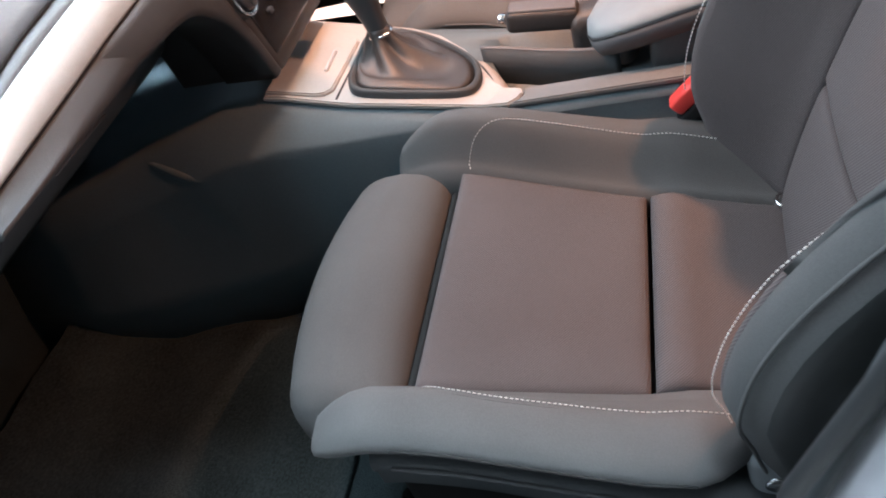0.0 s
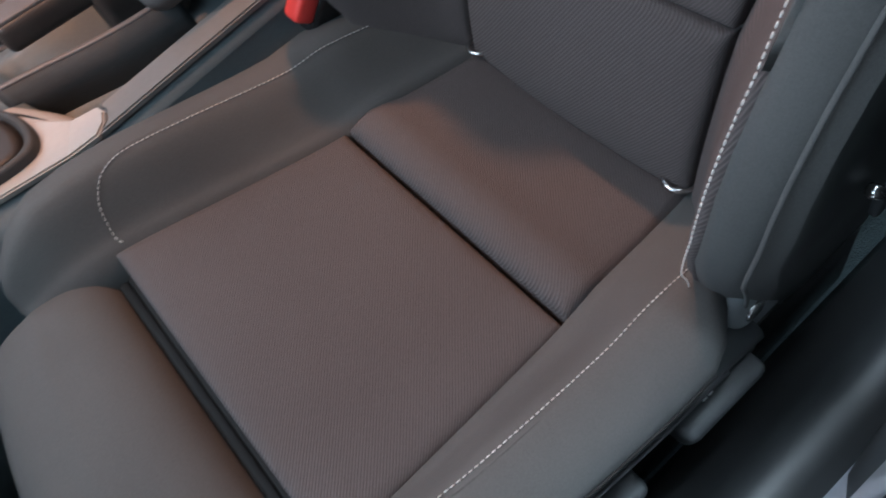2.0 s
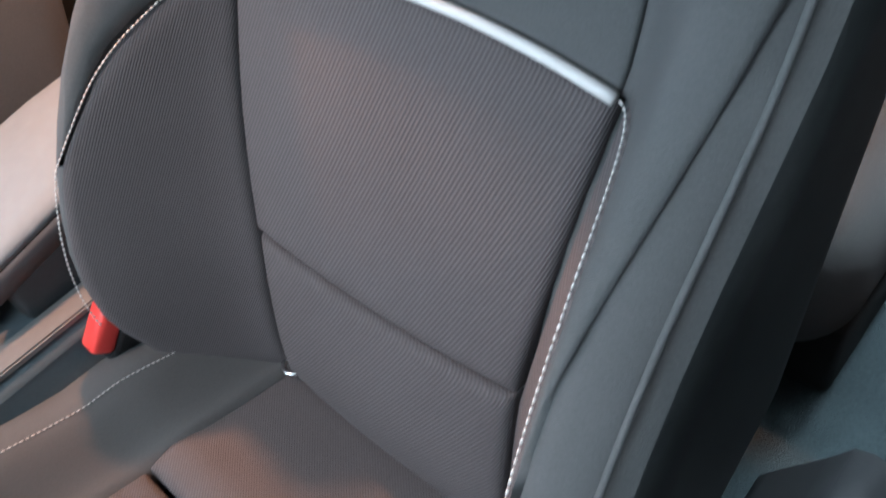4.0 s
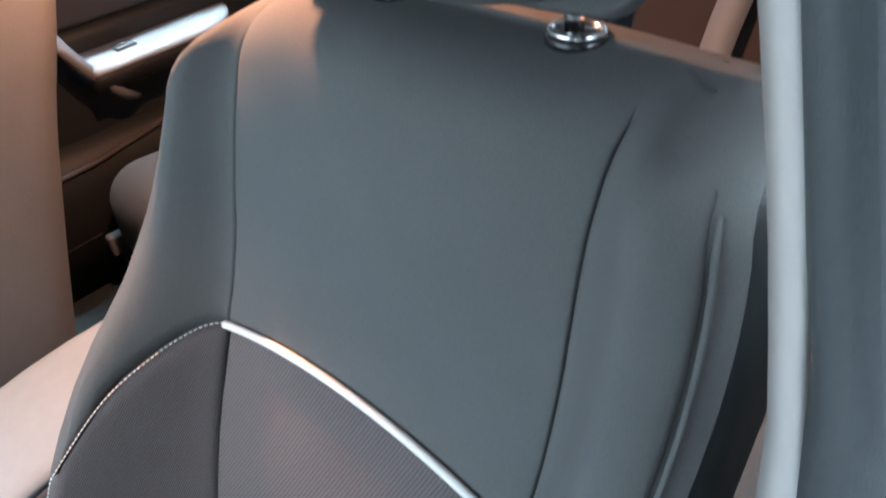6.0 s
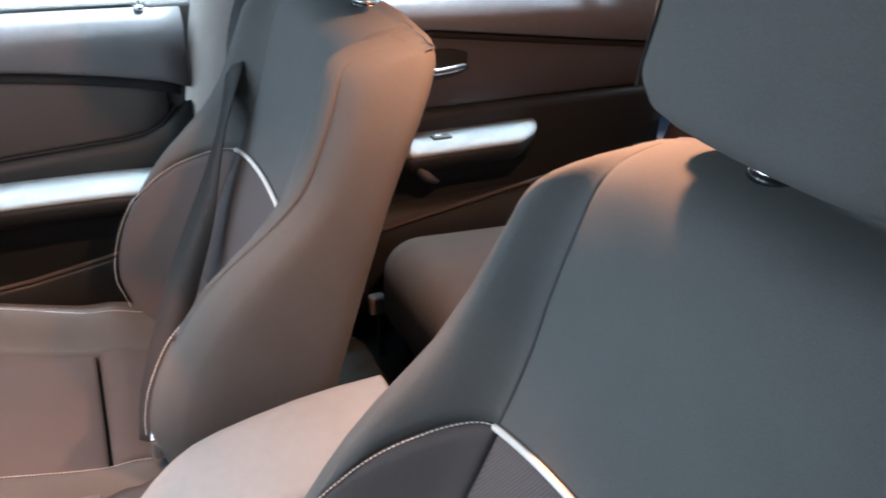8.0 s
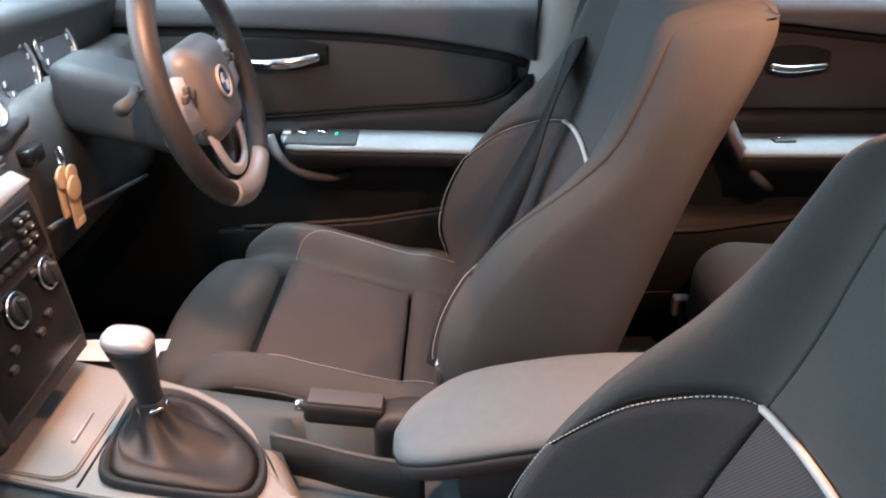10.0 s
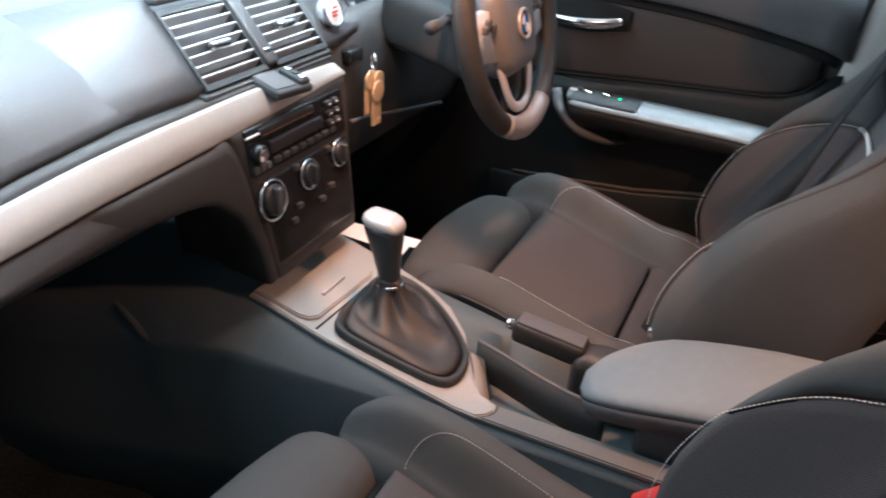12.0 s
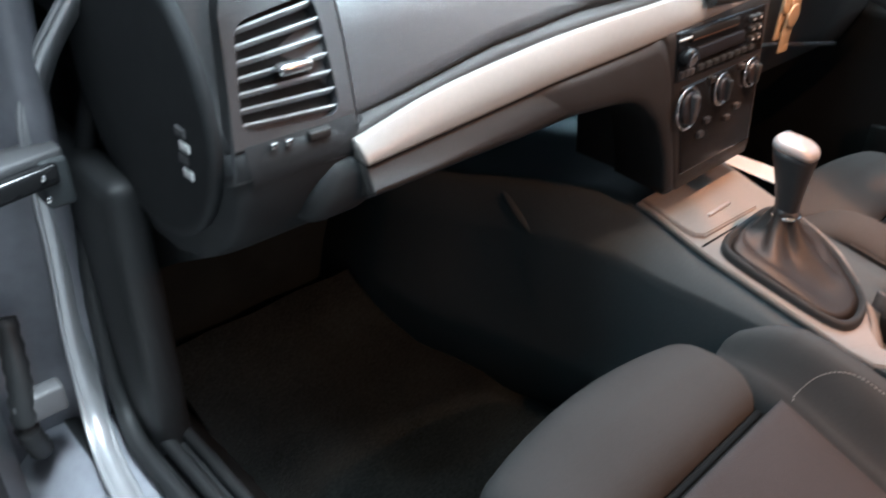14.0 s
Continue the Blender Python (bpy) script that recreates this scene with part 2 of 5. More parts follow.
def smooth_line(pts, n):
    """n points of a Catmull-Rom line through pts."""
    pts = [Vector(p) for p in pts]
    ext = [pts[0] * 2 - pts[1]] + pts + [pts[-1] * 2 - pts[-2]]
    out = []
    for k in range(n):
        f = k / (n - 1) * (len(pts) - 1)
        i = min(int(f), len(pts) - 2)
        t = f - i
        a, b, c, d = ext[i:i + 4]
        out.append(0.5 * ((2 * b) + (c - a) * t + (2 * a - 5 * b + 4 * c - d) * t * t + (3 * b - a - 3 * c + d) * t ** 3))
    return out


def interp(xs, ys, x):
    return float(np.interp(x, xs, ys))


def soft_interp(xs, ys, x):
    """Interpolation with eased slopes."""
    x = max(xs[0], min(xs[-1], x))
    for i in range(len(xs) - 1):
        if x <= xs[i + 1]:
            break
    def slope(k):
        if k in (0, len(xs) - 1):
            a, b = (0, 1) if k == 0 else (k - 1, k)
        else:
            a, b = k - 1, k + 1
        return (ys[b] - ys[a]) / (xs[b] - xs[a])
    h = xs[i + 1] - xs[i]
    t = (x - xs[i]) / h
    return (2 * t ** 3 - 3 * t * t + 1) * ys[i] + (t ** 3 - 2 * t * t + t) * h * slope(i) + (3 * t * t - 2 * t ** 3) * ys[i + 1] + (t ** 3 - t * t) * h * slope(i + 1)


def tube(pts, r, sides=8, closed=False, flat=1.0, up=(0, 0, 1)):
    """A tube of radius r (a number or one per point) along pts; flat squeezes it along up."""
    pts = [Vector(p) for p in pts]
    n = len(pts)
    rows = []
    for i, p in enumerate(pts):
        a, b = (pts[i - 1], pts[(i + 1) % n]) if closed else (pts[max(i - 1, 0)], pts[min(i + 1, n - 1)])
        d = (b - a).normalized()
        w = Vector(up) - d * d.dot(Vector(up))
        if w.length < 1e-4:
            w = d.orthogonal()
        w.normalize()
        s = d.cross(w)
        rr = r[i] if isinstance(r, (list, tuple)) else r
        rows.append([p + s * math.cos(2 * math.pi * k / sides) * rr + w * math.sin(2 * math.pi * k / sides) * rr * flat for k in range(sides)])
    if closed:
        rows.append(rows[0])
    vs, fs = grid(rows, True, not closed)
    return vs, fs


def dashes(pts, length=0.0045, gap=0.0022, r=0.0008):
    """Stitches along a line."""
    pts = [Vector(p) for p in pts]
    pieces, left, want = [], 0.0, 0.0
    cum = [0.0]
    for a, b in zip(pts, pts[1:]):
        cum.append(cum[-1] + (b - a).length)
    def at(s):
        i = max(0, min(len(pts) - 2, int(np.searchsorted(cum, s)) - 1))
        t = (s - cum[i]) / max(cum[i + 1] - cum[i], 1e-9)
        return pts[i].lerp(pts[i + 1], t)
    s = 0.0
    while s + length < cum[-1]:
        a, b = at(s), at(s + length)
        pieces.append(tube([a, a.lerp(b, 0.25) , a.lerp(b, 0.75), b], [r * 0.5, r, r, r * 0.5], 6))
        s += length + gap
    return join(*pieces)


def ribbon(pts, width, across, thick=0.0012):
    """A strap: pts along it, across: its sideways direction (one, or one per point)."""
    rows = []
    n = len(pts)
    for i, p in enumerate(pts):
        p = Vector(p)
        w = Vector(across[i] if isinstance(across[0], (list, tuple, Vector)) else across).normalized() * width / 2
        d = (Vector(pts[min(i + 1, n - 1)]) - Vector(pts[max(i - 1, 0)])).normalized()
        k = d.cross(w).normalized() * thick
        rows.append([p - w + k, p + w + k, p + w - k, p - w - k])
    return grid(rows, True, True)


def disc(c, axis, r, depth, n=24, bevel=0.15):
    """A turned button or knob: rings about an axis from its base at c."""
    axis = Vector(axis).normalized()
    a = axis.orthogonal().normalized()
    b = axis.cross(a)
    rows = []
    for rr, h in ((r, 0), (r, depth * (1 - bevel)), (r * (1 - bevel), depth), (r * 0.02, depth)):
        rows.append([Vector(c) + axis * h + (a * math.cos(2 * math.pi * k / n) + b * math.sin(2 * math.pi * k / n)) * rr for k in range(n)])
    return grid(rows, True, True)


def ring(c, axis, R, r, n=32, sides=8, squash=1.0):
    axis = Vector(axis).normalized()
    a = axis.orthogonal().normalized()
    b = axis.cross(a)
    return tube([Vector(c) + (a * math.cos(2 * math.pi * k / n) + b * math.sin(2 * math.pi * k / n)) * R for k in range(n)], r, sides, True, squash, axis)


def pad(surf, us, vs_, puff=0.006, edge=0.012, skirt=0.02, open_top=False):
    """An upholstered panel: surf(u, v) gives place and normal; its rim is drawn in, so that seams show."""
    U, V = us, vs_
    rows = []
    pts = [[surf(u, v) for u in U] for v in V]
    m, n = len(U), len(V)
    def dist(i, j):
        p = pts[j][i][0]
        far = edge if open_top else (p - pts[-1][i][0]).length
        return min((p - pts[j][0][0]).length, (p - pts[j][-1][0]).length, (p - pts[0][i][0]).length, far)
    for j in range(n):
        row = []
        for i in range(m):
            p, nn = pts[j][i]
            d = min(dist(i, j) / edge, 1)
            row.append(p - nn * puff * (1 - math.sqrt(max(0, 1 - (1 - d) ** 2))))
        rows.append(row)
    vs, fs = grid(rows)
    rim = [(0, i) for i in range(m)] + [(j, m - 1) for j in range(1, n)] + [(n - 1, i) for i in range(m - 2, -1, -1)] + [(j, 0) for j in range(n - 2, 0, -1)]
    k = len(vs)
    for j, i in rim:
        vs.append(rows[j][i] - pts[j][i][1] * skirt)
    for q in range(len(rim)):
        (j, i), (j2, i2) = rim[q], rim[(q + 1) % len(rim)]
        fs.append([j * m + i, j2 * m + i2, k + (q + 1) % len(rim), k + q])
    return vs, fs


def dense(a, b, n, ends=0.012):
    """n steps from a to b, closer at both ends."""
    s = 1 if b > a else -1
    L = abs(b - a)
    e = min(ends, L / 3)
    inner = [e * f for f in (0, 0.12, 0.35, 0.65, 1)]
    mid = [e + (L - 2 * e) * i / n for i in range(1, n)]
    return [a + s * v for v in inner + mid + [L - w for w in reversed(inner)]]


# ---- front seats ----
BZ = [.43, .5, .6, .7, .81, .86, .9, .96, 1.0, 1.02, 1.034, 1.043, 1.048]
BY = [.055, .045, .018, -.022, -.079, -.1, -.112, -.127, -.14, -.15, -.166, -.19, -.221]
TOP = 1.048


def back_mid(z):
    return soft_interp(BZ, BY, z)


def back_insert(z):
    return interp([.43, .6, .8, .9, .98, 1.046], [.128, .131, .158, .162, .16, .162], z)


def back_half(z):
    w = interp([.43, .5, .6, .9], [.228, .24, .25, .25], z)
    if z > .92:
        k = min((z - .92) / (TOP - .92), 1)
        w -= .03 * (1 - math.sqrt(max(0, 1 - k * k)))
    return w


def droop(u, z):
    """The shoulders fall away to both sides."""
    k = min(max((z - .82) / .2, 0), 1)
    return .062 * (max(0, abs(u) - .1) / .14) ** 1.6 * k * k * (3 - 2 * k)


def back_front(u, z):
    """How far forward the front of the backrest stands."""
    ui, w = back_insert(z), back_half(z)
    uc, a = max(w - .043, ui + .006), abs(u)
    b = soft_interp([.43, .5, .53, .563, .618, .669, .718, .768, .805, .837, .888, .95, 1.0, 1.02, 1.034, 1.042, 1.046, 1.048], [.05, .08, .094, .112, .123, .124, .117, .104, .084, .066, .052, .044, .042, .044, .044, .034, .018, .001], z)
    y = back_mid(z) + .006 * (1 - min(a / ui, 1) ** 2)
    if a > ui:
        t = min((a - ui) / (uc - ui), 1)
        y += b * (t * t * (2.2 - 1.2 * t))
    if a > uc:
        y -= .032 * min((a - uc) / .043, 1) ** 2.6
    return y


def cushion_mid(y):
    return soft_interp([.0, .05, .1, .16, .2, .3, .4, .45, .5], [.448, .452, .46, .472, .472, .494, .518, .522, .51], y)


def cushion_insert(y):
    return interp([0, .05, .19, .4, .5], [.122, .128, .14, .162, .168], y)


def cushion_top(u, y):
    ui, a = cushion_insert(y), abs(u)
    b = interp([0, .05, .2, .35, .42, .5], [.034, .042, .05, .058, .054, .04], y)
    z = cushion_mid(y)
    if a > ui:
        t = min((a - ui) / (.2 - ui), 1)
        z += b * (t * t * (3 - 2 * t)) * 1.0
    if a > .2:
        z -= .016 * ((a - .2) / .04) ** 2
    return z


def front_seat(x0, dy, outer, fall, fall_out, label):
    """outer: the side of its door; fall, fall_out: how far its inner and outer shoulders slope."""
    seat = thing("front_seat", (x0, dy, .25), label, "car seat", "front seats")

    def W(u, y, z):
        return Vector((x0 + u, y + dy, z))

    def normal(f, u, v, e=.002):
        n = (f(u + e, v) - f(u - e, v)).cross(f(u, v + e) - f(u, v - e))
        return n.normalized()

    def back(u, z):
        k = min(max((z - .8) / .12, 0), 1)
        lean = .008 * k * k * (3 - 2 * k) * max(0, 1 - (u / .22) ** 4)
        return W(u - outer * lean, back_front(u, z), z - (fall if u * outer < 0 else fall_out) * droop(u, z))

    def backS(u, z):
        n = normal(back, u, z)
        return back(u, z), (n if n.y > 0 else -n)

    def cush(u, y):
        return W(u, y, cushion_top(u, y))

    def cushS(u, y):
        n = normal(cush, u, y)
        return cush(u, y), (n if n.z > 0 else -n)

    # cushion
    def insert_surf(s, y):
        return cushS(s * (cushion_insert(y) - .001), y)
    steps = dense(-1, 1, 12, .08)
    mesh("seat_insert", *pad(insert_surf, steps, dense(.196, .413, 10), .007, .016), RIB, seat, "ribbed charcoal cloth seat panel")

    def lip(s, y):
        p, n = insert_surf(s, y)
        k = max(0, 1 - abs(y - .168) / .035)
        return p + n * .007 * k * k * (3 - 2 * k), n
    mesh("seat_insert_rear", *pad(lip, steps, dense(.042, .192, 9), .009, .014), RIB, seat, "ribbed charcoal cloth pad at the back of the seat")
    for s in (-1, 1):
        rows = []
        for y in [.0, .03, .06, .08, .1, .106, .115, .128] + [.14 + .02 * i for i in range(14)] + [.432, .452, .47, .485, .497, .505]:
            k = max(0, (y - .425) / .08)
            sh = math.sqrt(max(0, 1 - k * k))
            am = .235 if s != outer else interp([.04, .1, .15], [.18, .196, .235], y)
            ui = cushion_insert(y)
            pts = []
            for i in range(15):
                a = ui + (am - ui) * i / 14
                pts.append((a, cushion_top(a, y)))
            zt = pts[-1][1]
            pts += [(am + .007, zt - .007), (am + .0105, zt - .014), (am + .0095, zt - .018), (am + .005, zt - .028), (am - .001, zt - .037), (am - .008, zt - .043), (am - .024, zt - .058), (ui, .44), (ui - .01, cushion_mid(y) - .03)]
            cu, cz = .205, .508
            inner = [(cu + (a - cu) * (.45 + .55 * sh), cz + (z - cz) * (.25 + .75 * sh)) for a, z in pts]
            rows.append([W(s * a, y, z) for a, z in inner])
        mesh("seat_bolster", *grid(rows, True, True), CLOTH, seat, "charcoal cloth side bolster with pale stitching")
        line = [(.163, .402), (.17, .403), (.183, .392), (.194, .365), (.197, .33), (.196, .28), (.193, .22), (.189, .15), (.184, .07)]
        line = smooth_line([(a, y, 0) for a, y in line], 90)
        seam = [W(s * p.x, p.y, cushion_top(p.x, p.y) + .001) for p in line]
        mesh("stitching", *dashes(seam, .0032, .0014, .0005), THREAD, seat, "pale stitching along the bolster")
        seam2 = [p + Vector((s * .004, 0, -.0015)) for p in seam]
        mesh("seam_cord", *tube(seam2, .0016, 6), CLOTH, seat)
        crease = [W(s * .2458, y, cushion_top(.235, y) - .0145) for y in [.16 + .01 * i for i in range(26)]]
        mesh("crease_cord", *tube(crease, .0014, 6), LINING if s == outer else CLOTH, seat)

    def bend(q):
        k = 1 - q.x * q.x / (.195 * .195)
        z = q.z - .02 * max(0, q.y) / .07 - .012 * (q.x / .19) ** 2 + .012 * q.y / .07
        return Vector((q.x, q.y + .03 * k * (q.y + .07) / .14, z))
    mesh("thigh_support", *rounded((x0, .491 + dy, .487), (.188, .06, .047), .038, 5, 8, bend), CLOTH, seat, "padded charcoal cloth thigh extension")
    bel = mesh("bellows", *rounded((x0, .424 + dy, .452), (.165, .03, .036), .01), LINING, seat, "black pleated gap before the thigh support")
    for yy in (.419, .428):
        mesh("pleat", *rounded((x0, yy + dy, .484), (.16, .0045, .008), .004), LINING, bel)
    mesh("cushion_base", *rounded((x0, .22 + dy, .39), (.205, .235, .045), .02), LINING, seat)
    rows = []
    for y in [.1 + .02 * i for i in range(18)]:
        zt = cushion_top(.235, y) - .036
        rows.append([W(outer * a, y, zt + b) for a, b in ((.2, .0), (.232, -.002), (.239, -.008), (.241, -.016), (.24, -.022), (.236, -.027), (.236, -.05), (.2, -.056))])
    mesh("side_trim", *grid(rows, True, True), PLASTIC, seat, "black plastic valance along the seat")
    mesh("trim_strip", *tube([W(outer * .2405, y, cushion_top(.235, y) - .053) for y in [.14 + .02 * i for i in range(15)]], .003, 6), SOFT, seat)
    for s in (-1, 1):
        mesh("rail", *rounded((x0 + s * .2, .2 + dy, .31), (.02, .27, .06), .01), GLOSS, seat, "black steel seat rail")
        mesh("anchor_loop", *tube(smooth_line([W(s * .128, .03, .45), W(s * .128, .05, .461), W(s * .118, .057, .462), W(s * .107, .05, .461), W(s * .107, .03, .45)], 12), .003, 8), CHROME, seat, "bright steel child seat loop")
    # levers and hinge on the door side
    if outer < 0:
        for yy, zz, n in ((.148, .405, 1), (.273, .405, 2)):
            lev = mesh("adjust_lever", *rounded((x0 + outer * .222 - .012, yy + dy, zz), (.018, .042, .016), .009, 3, 3, lambda q: Vector((q.x - .25 * q.z, q.y, q.z))), PLASTIC, seat, "black paddle lever with a white symbol")
            mk = [rounded((x0 + outer * .222 - .01 - .005 * (k // 2), yy + dy + .004 + (k % 2) * .006, zz + .0165), (.0018, .0022, .0008), .0006) for k in range(4)]
            mesh("symbol", *join(*mk), WHITE, lev, "white printed symbol")
    kn = mesh("hinge_cover", *rounded((x0 + outer * .212, .092 + dy, .462), (.018, .027, .036), .011, 4, 2, lambda q: Vector((q.x * (1 - 6 * max(0, q.z)), q.y * (1 - 8 * max(0, q.z)) + .3 * q.z, q.z))), GREYPAD, seat, "grey plastic hinge cover")
    mesh("hinge_pin", *disc((x0 + outer * .226, .098 + dy, .468), (outer, 0, 0), .01, .005), CHROME, kn)
    mesh("hinge_cover", *rounded((x0 - outer * .245, .08 + dy, .455), (.025, .035, .045), .02, 4), GLOSS, seat, "black plastic hinge cover")

    # backrest
    def bins(s, z):
        return backS(s * (back_insert(z) - .001), z)
    mesh("lumbar_panel", *pad(bins, steps, dense(.45, .602, 9), .008, .014), RIB, seat, "ribbed charcoal cloth lumbar pad")
    top = lambda s: .786 + .02 * (1 - s * s)

    def mid_surf(s, t):
        return bins(s, .606 + t * (top(s) - .608))
    mesh("back_panel", *pad(mid_surf, steps, [0, .01, .03, .06, .1] + [.1 + .8 * i / 9 for i in range(1, 9)] + [.9, .94, .97, .99, 1], .006, .012), RIB, seat, "ribbed charcoal cloth back panel")

    def up_surf(s, t):
        return bins(s, top(s) + .002 + math.sin(t * math.pi / 2) * (TOP - .0015 - top(s)))
    mesh("upper_panel", *pad(up_surf, steps, [0, .01, .03, .06, .1] + [.1 + .9 * i / 22 for i in range(1, 23)], .0014, .008, .02, True), CLOTH, seat, "smooth charcoal cloth upper back panel")
    mesh("arch_piping", *tube([backS(s * back_insert(top(s)), top(s))[0] + Vector((0, .002, .001)) for s in [i / 20 for i in range(-20, 21)]], .0036, 8), PIPING, seat, "pale grey curved piping across the backrest")
    for s in (-1, 1):
        def low(t, v):
            z0 = .45
            u0, uc = back_insert(.6), .234
            z1 = soft_interp([0, .3, .55, .8, 1], [.786, .784, .774, .75, .70], t)
            z = z0 + v * (z1 - z0)
            ui = back_insert(z) + .002
            w = max(back_half(z) - .043, ui + .006)
            return backS(s * (ui + (w - ui) * t), z)
        mesh("bolster_face", *pad(low, [0, .04, .1, .2, .3, .4, .5, .6, .7, .8, .9, .96, 1], [0, .02, .06, .12] + [.12 + .76 * i / 9 for i in range(1, 9)] + [.88, .94, .98, 1], .006, .012), RIB, seat, "ribbed cloth bolster of the backrest")

        def high(t, v):
            z0 = soft_interp([0, .3, .55, .8, 1], [.788, .786, .776, .752, .702], min(t, 1))
            z = z0 + math.sin(v * math.pi / 2) * (TOP - .0015 - z0)
            ui = back_insert(z) + .0005
            w = max(back_half(z) - interp([.74, .88], [.043, .014], z), ui + .005)
            u = ui + (w - ui) * t
            return backS(s * u, z)
        mesh("shoulder", *pad(high, [0, .04, .1, .2, .3, .4, .5, .6, .7, .8, .9, .96, 1], [0, .03, .08] + [.08 + .92 * i / 22 for i in range(1, 23)], .0011, .006, .02, True), CLOTH, seat, "smooth charcoal cloth shoulder of the backrest")
        pts = []
        for i in range(60):
            t = i / 59
            z1 = soft_interp([0, .3, .55, .8, 1], [.787, .785, .775, .751, .701], t)
            ui = back_insert(z1) + .002
            pts.append(backS(s * (ui + (back_half(z1) - .043 - ui) * t), z1)[0] + Vector((0, .002, 0)))
        pts += [backS(s * (back_half(z) - .043), z)[0] + Vector((0, .002, 0)) for z in [.7 - .005 * i for i in range(1, 48 if s == outer else 28)]]
        mesh("stitching", *dashes(pts, .0034, .0012, .0007), THREAD, seat, "pale stitching along the backrest bolster")
    rows = []
    zs = [.425, .435] + [.45 + .03 * i for i in range(17)] + [.945, .96, .975, .99, 1.005, 1.017, 1.027, 1.035, 1.04, 1.0435, 1.046, 1.0473, 1.048]
    for z in zs:
        w = back_half(z)
        yr = soft_interp([.42, .55, .68, .87, .92, .974, 1.014, 1.03, 1.04, 1.046, 1.048], [-.06, -.09, -.125, -.182, -.199, -.219, -.234, -.239, -.239, -.235, -.229], z)
        uc = max(w - .045, back_insert(z) + .004)
        half = [(uc + (w - uc) * f, max(back_front(uc + (w - uc) * f, z) - (interp([1.0, 1.044], [.0045, .001], z) if f else .009), yr + .004)) for f in (0, .12, .3, .5, .7, .85, .95)] + [(w + .002, max(back_front(w, z) - .008, yr + .003))]
        y0 = half[-1][1]
        y1 = min(yr + .022, y0 - .001)
        half += [(w + .004, y0 + (y1 - y0) * f) for f in (.2, .45, .7, .9)]
        half += [(w + .002, y1), (w - .006, min(yr + .008, y1 - .0005)), (w - .03, min(yr, y1 - .001)), (w * .5, min(yr - .002, y1 - .001))]
        rowp = [(a, b) for a, b in half] + [(0, yr - .006)] + [(-a, b) for a, b in reversed(half)]
        rowp += [(uc * f, back_front(uc * f, z) - interp([.97, 1.03, 1.045], [.018, .008, .0015], z)) for f in (-.92, -.8, -.65, -.45, -.2, 0, .2, .45, .65, .8, .92)]
        rows.append([W(a, b, z - (fall if a * outer < 0 else fall_out) * droop(a, z) * (.92 + .08 * min(max((b - yr - .01) / .05, 0), 1))) for a, b in rowp])
    last = rows[-1]
    for up, k in ((.0004, .55), (.0005, .1)):
        rows.append([Vector((p.x, -.224 + dy + (p.y + .224 - dy) * k, p.z + up)) for p in last])
    shell = mesh("back_shell", *grid(rows, True, True), CLOTH, seat, "charcoal cloth backrest with a black vinyl side")
    shell.data.materials.append(SIDEVINYL)
    m, nh = len(last), len(half)
    col = (lambda k: k) if outer > 0 else (lambda k: 2 * nh - k)
    side = {col(k) for k in range(6, nh - 1)}
    for f in shell.data.polygons:
        if len(f.vertices) == 4 and all(v % m in side for v in f.vertices):
            f.material_index = 1
    cord = [back(outer * (back_half(z) - .011), z) + Vector((0, .0005, 0)) for z in [.45 + (TOP - .02 - .45) * math.sin(math.pi / 2 * i / 69) for i in range(70)]]
    mesh("edge_cord", *tube(cord, .0017, 8), CLOTH, seat, "corded outer edge of the backrest")
    # head restraint
    def head(q):
        k = (q.x / .141) ** 2
        g = max(0, abs(q.x) - .07) / .075
        y = q.y - .1 * q.z - .014 * k * (q.y > -.02) - .04 * g * g * min(1, max(0, (q.y + .03) / .06))
        return Vector((q.x * (1 - .1 * max(0, q.z) / .09), y, q.z - .034 * min(1, max(0, -q.y / .05)) * (q.z < 0) + .006 * k * (q.z < 0)))
    hr = mesh("headrest", *rounded((x0, -.17 + dy, 1.181), (.145, .056, .0965), .03, 5, 9, head), CLOTH, seat, "charcoal cloth head restraint")
    for s in (-1, 1):
        line = [Vector((x0, -.17 + dy, 1.181)) + head(Vector((s * (.1 + .4 * max(0, -z - .03)), .0565, z))) for z in [-.088 + .011 * i for i in range(16)]]
        mesh("headrest_seam", *tube(line, .0013, 6), LINING, hr, "dark seam before the side gusset")
        pu = .091 if s == outer else .055
        mesh("post", *tube([W(s * pu, -.212, 1.02), W(s * pu, -.2, 1.13)], .006, 12), CHROME, seat, "chrome head restraint post")
        col = mesh("collar", *disc(W(s * pu, -.211, 1.041), (0, -.1, 1), .019, .01, 32, .3), GLOSS, seat, "glossy black collar of the head restraint post")
        mesh("collar_ring", *ring(W(s * pu, -.211, 1.05), (0, -.1, 1), .015, .0025, 32, 8), CHROME, col)
    return seat


front_seat(-.366, 0.0, -1, .9, .06, "charcoal cloth sports seat with pale piping, on the passenger side")
front_seat(.366, .072, 1, .3, .5, "charcoal cloth sports seat behind the steering wheel")

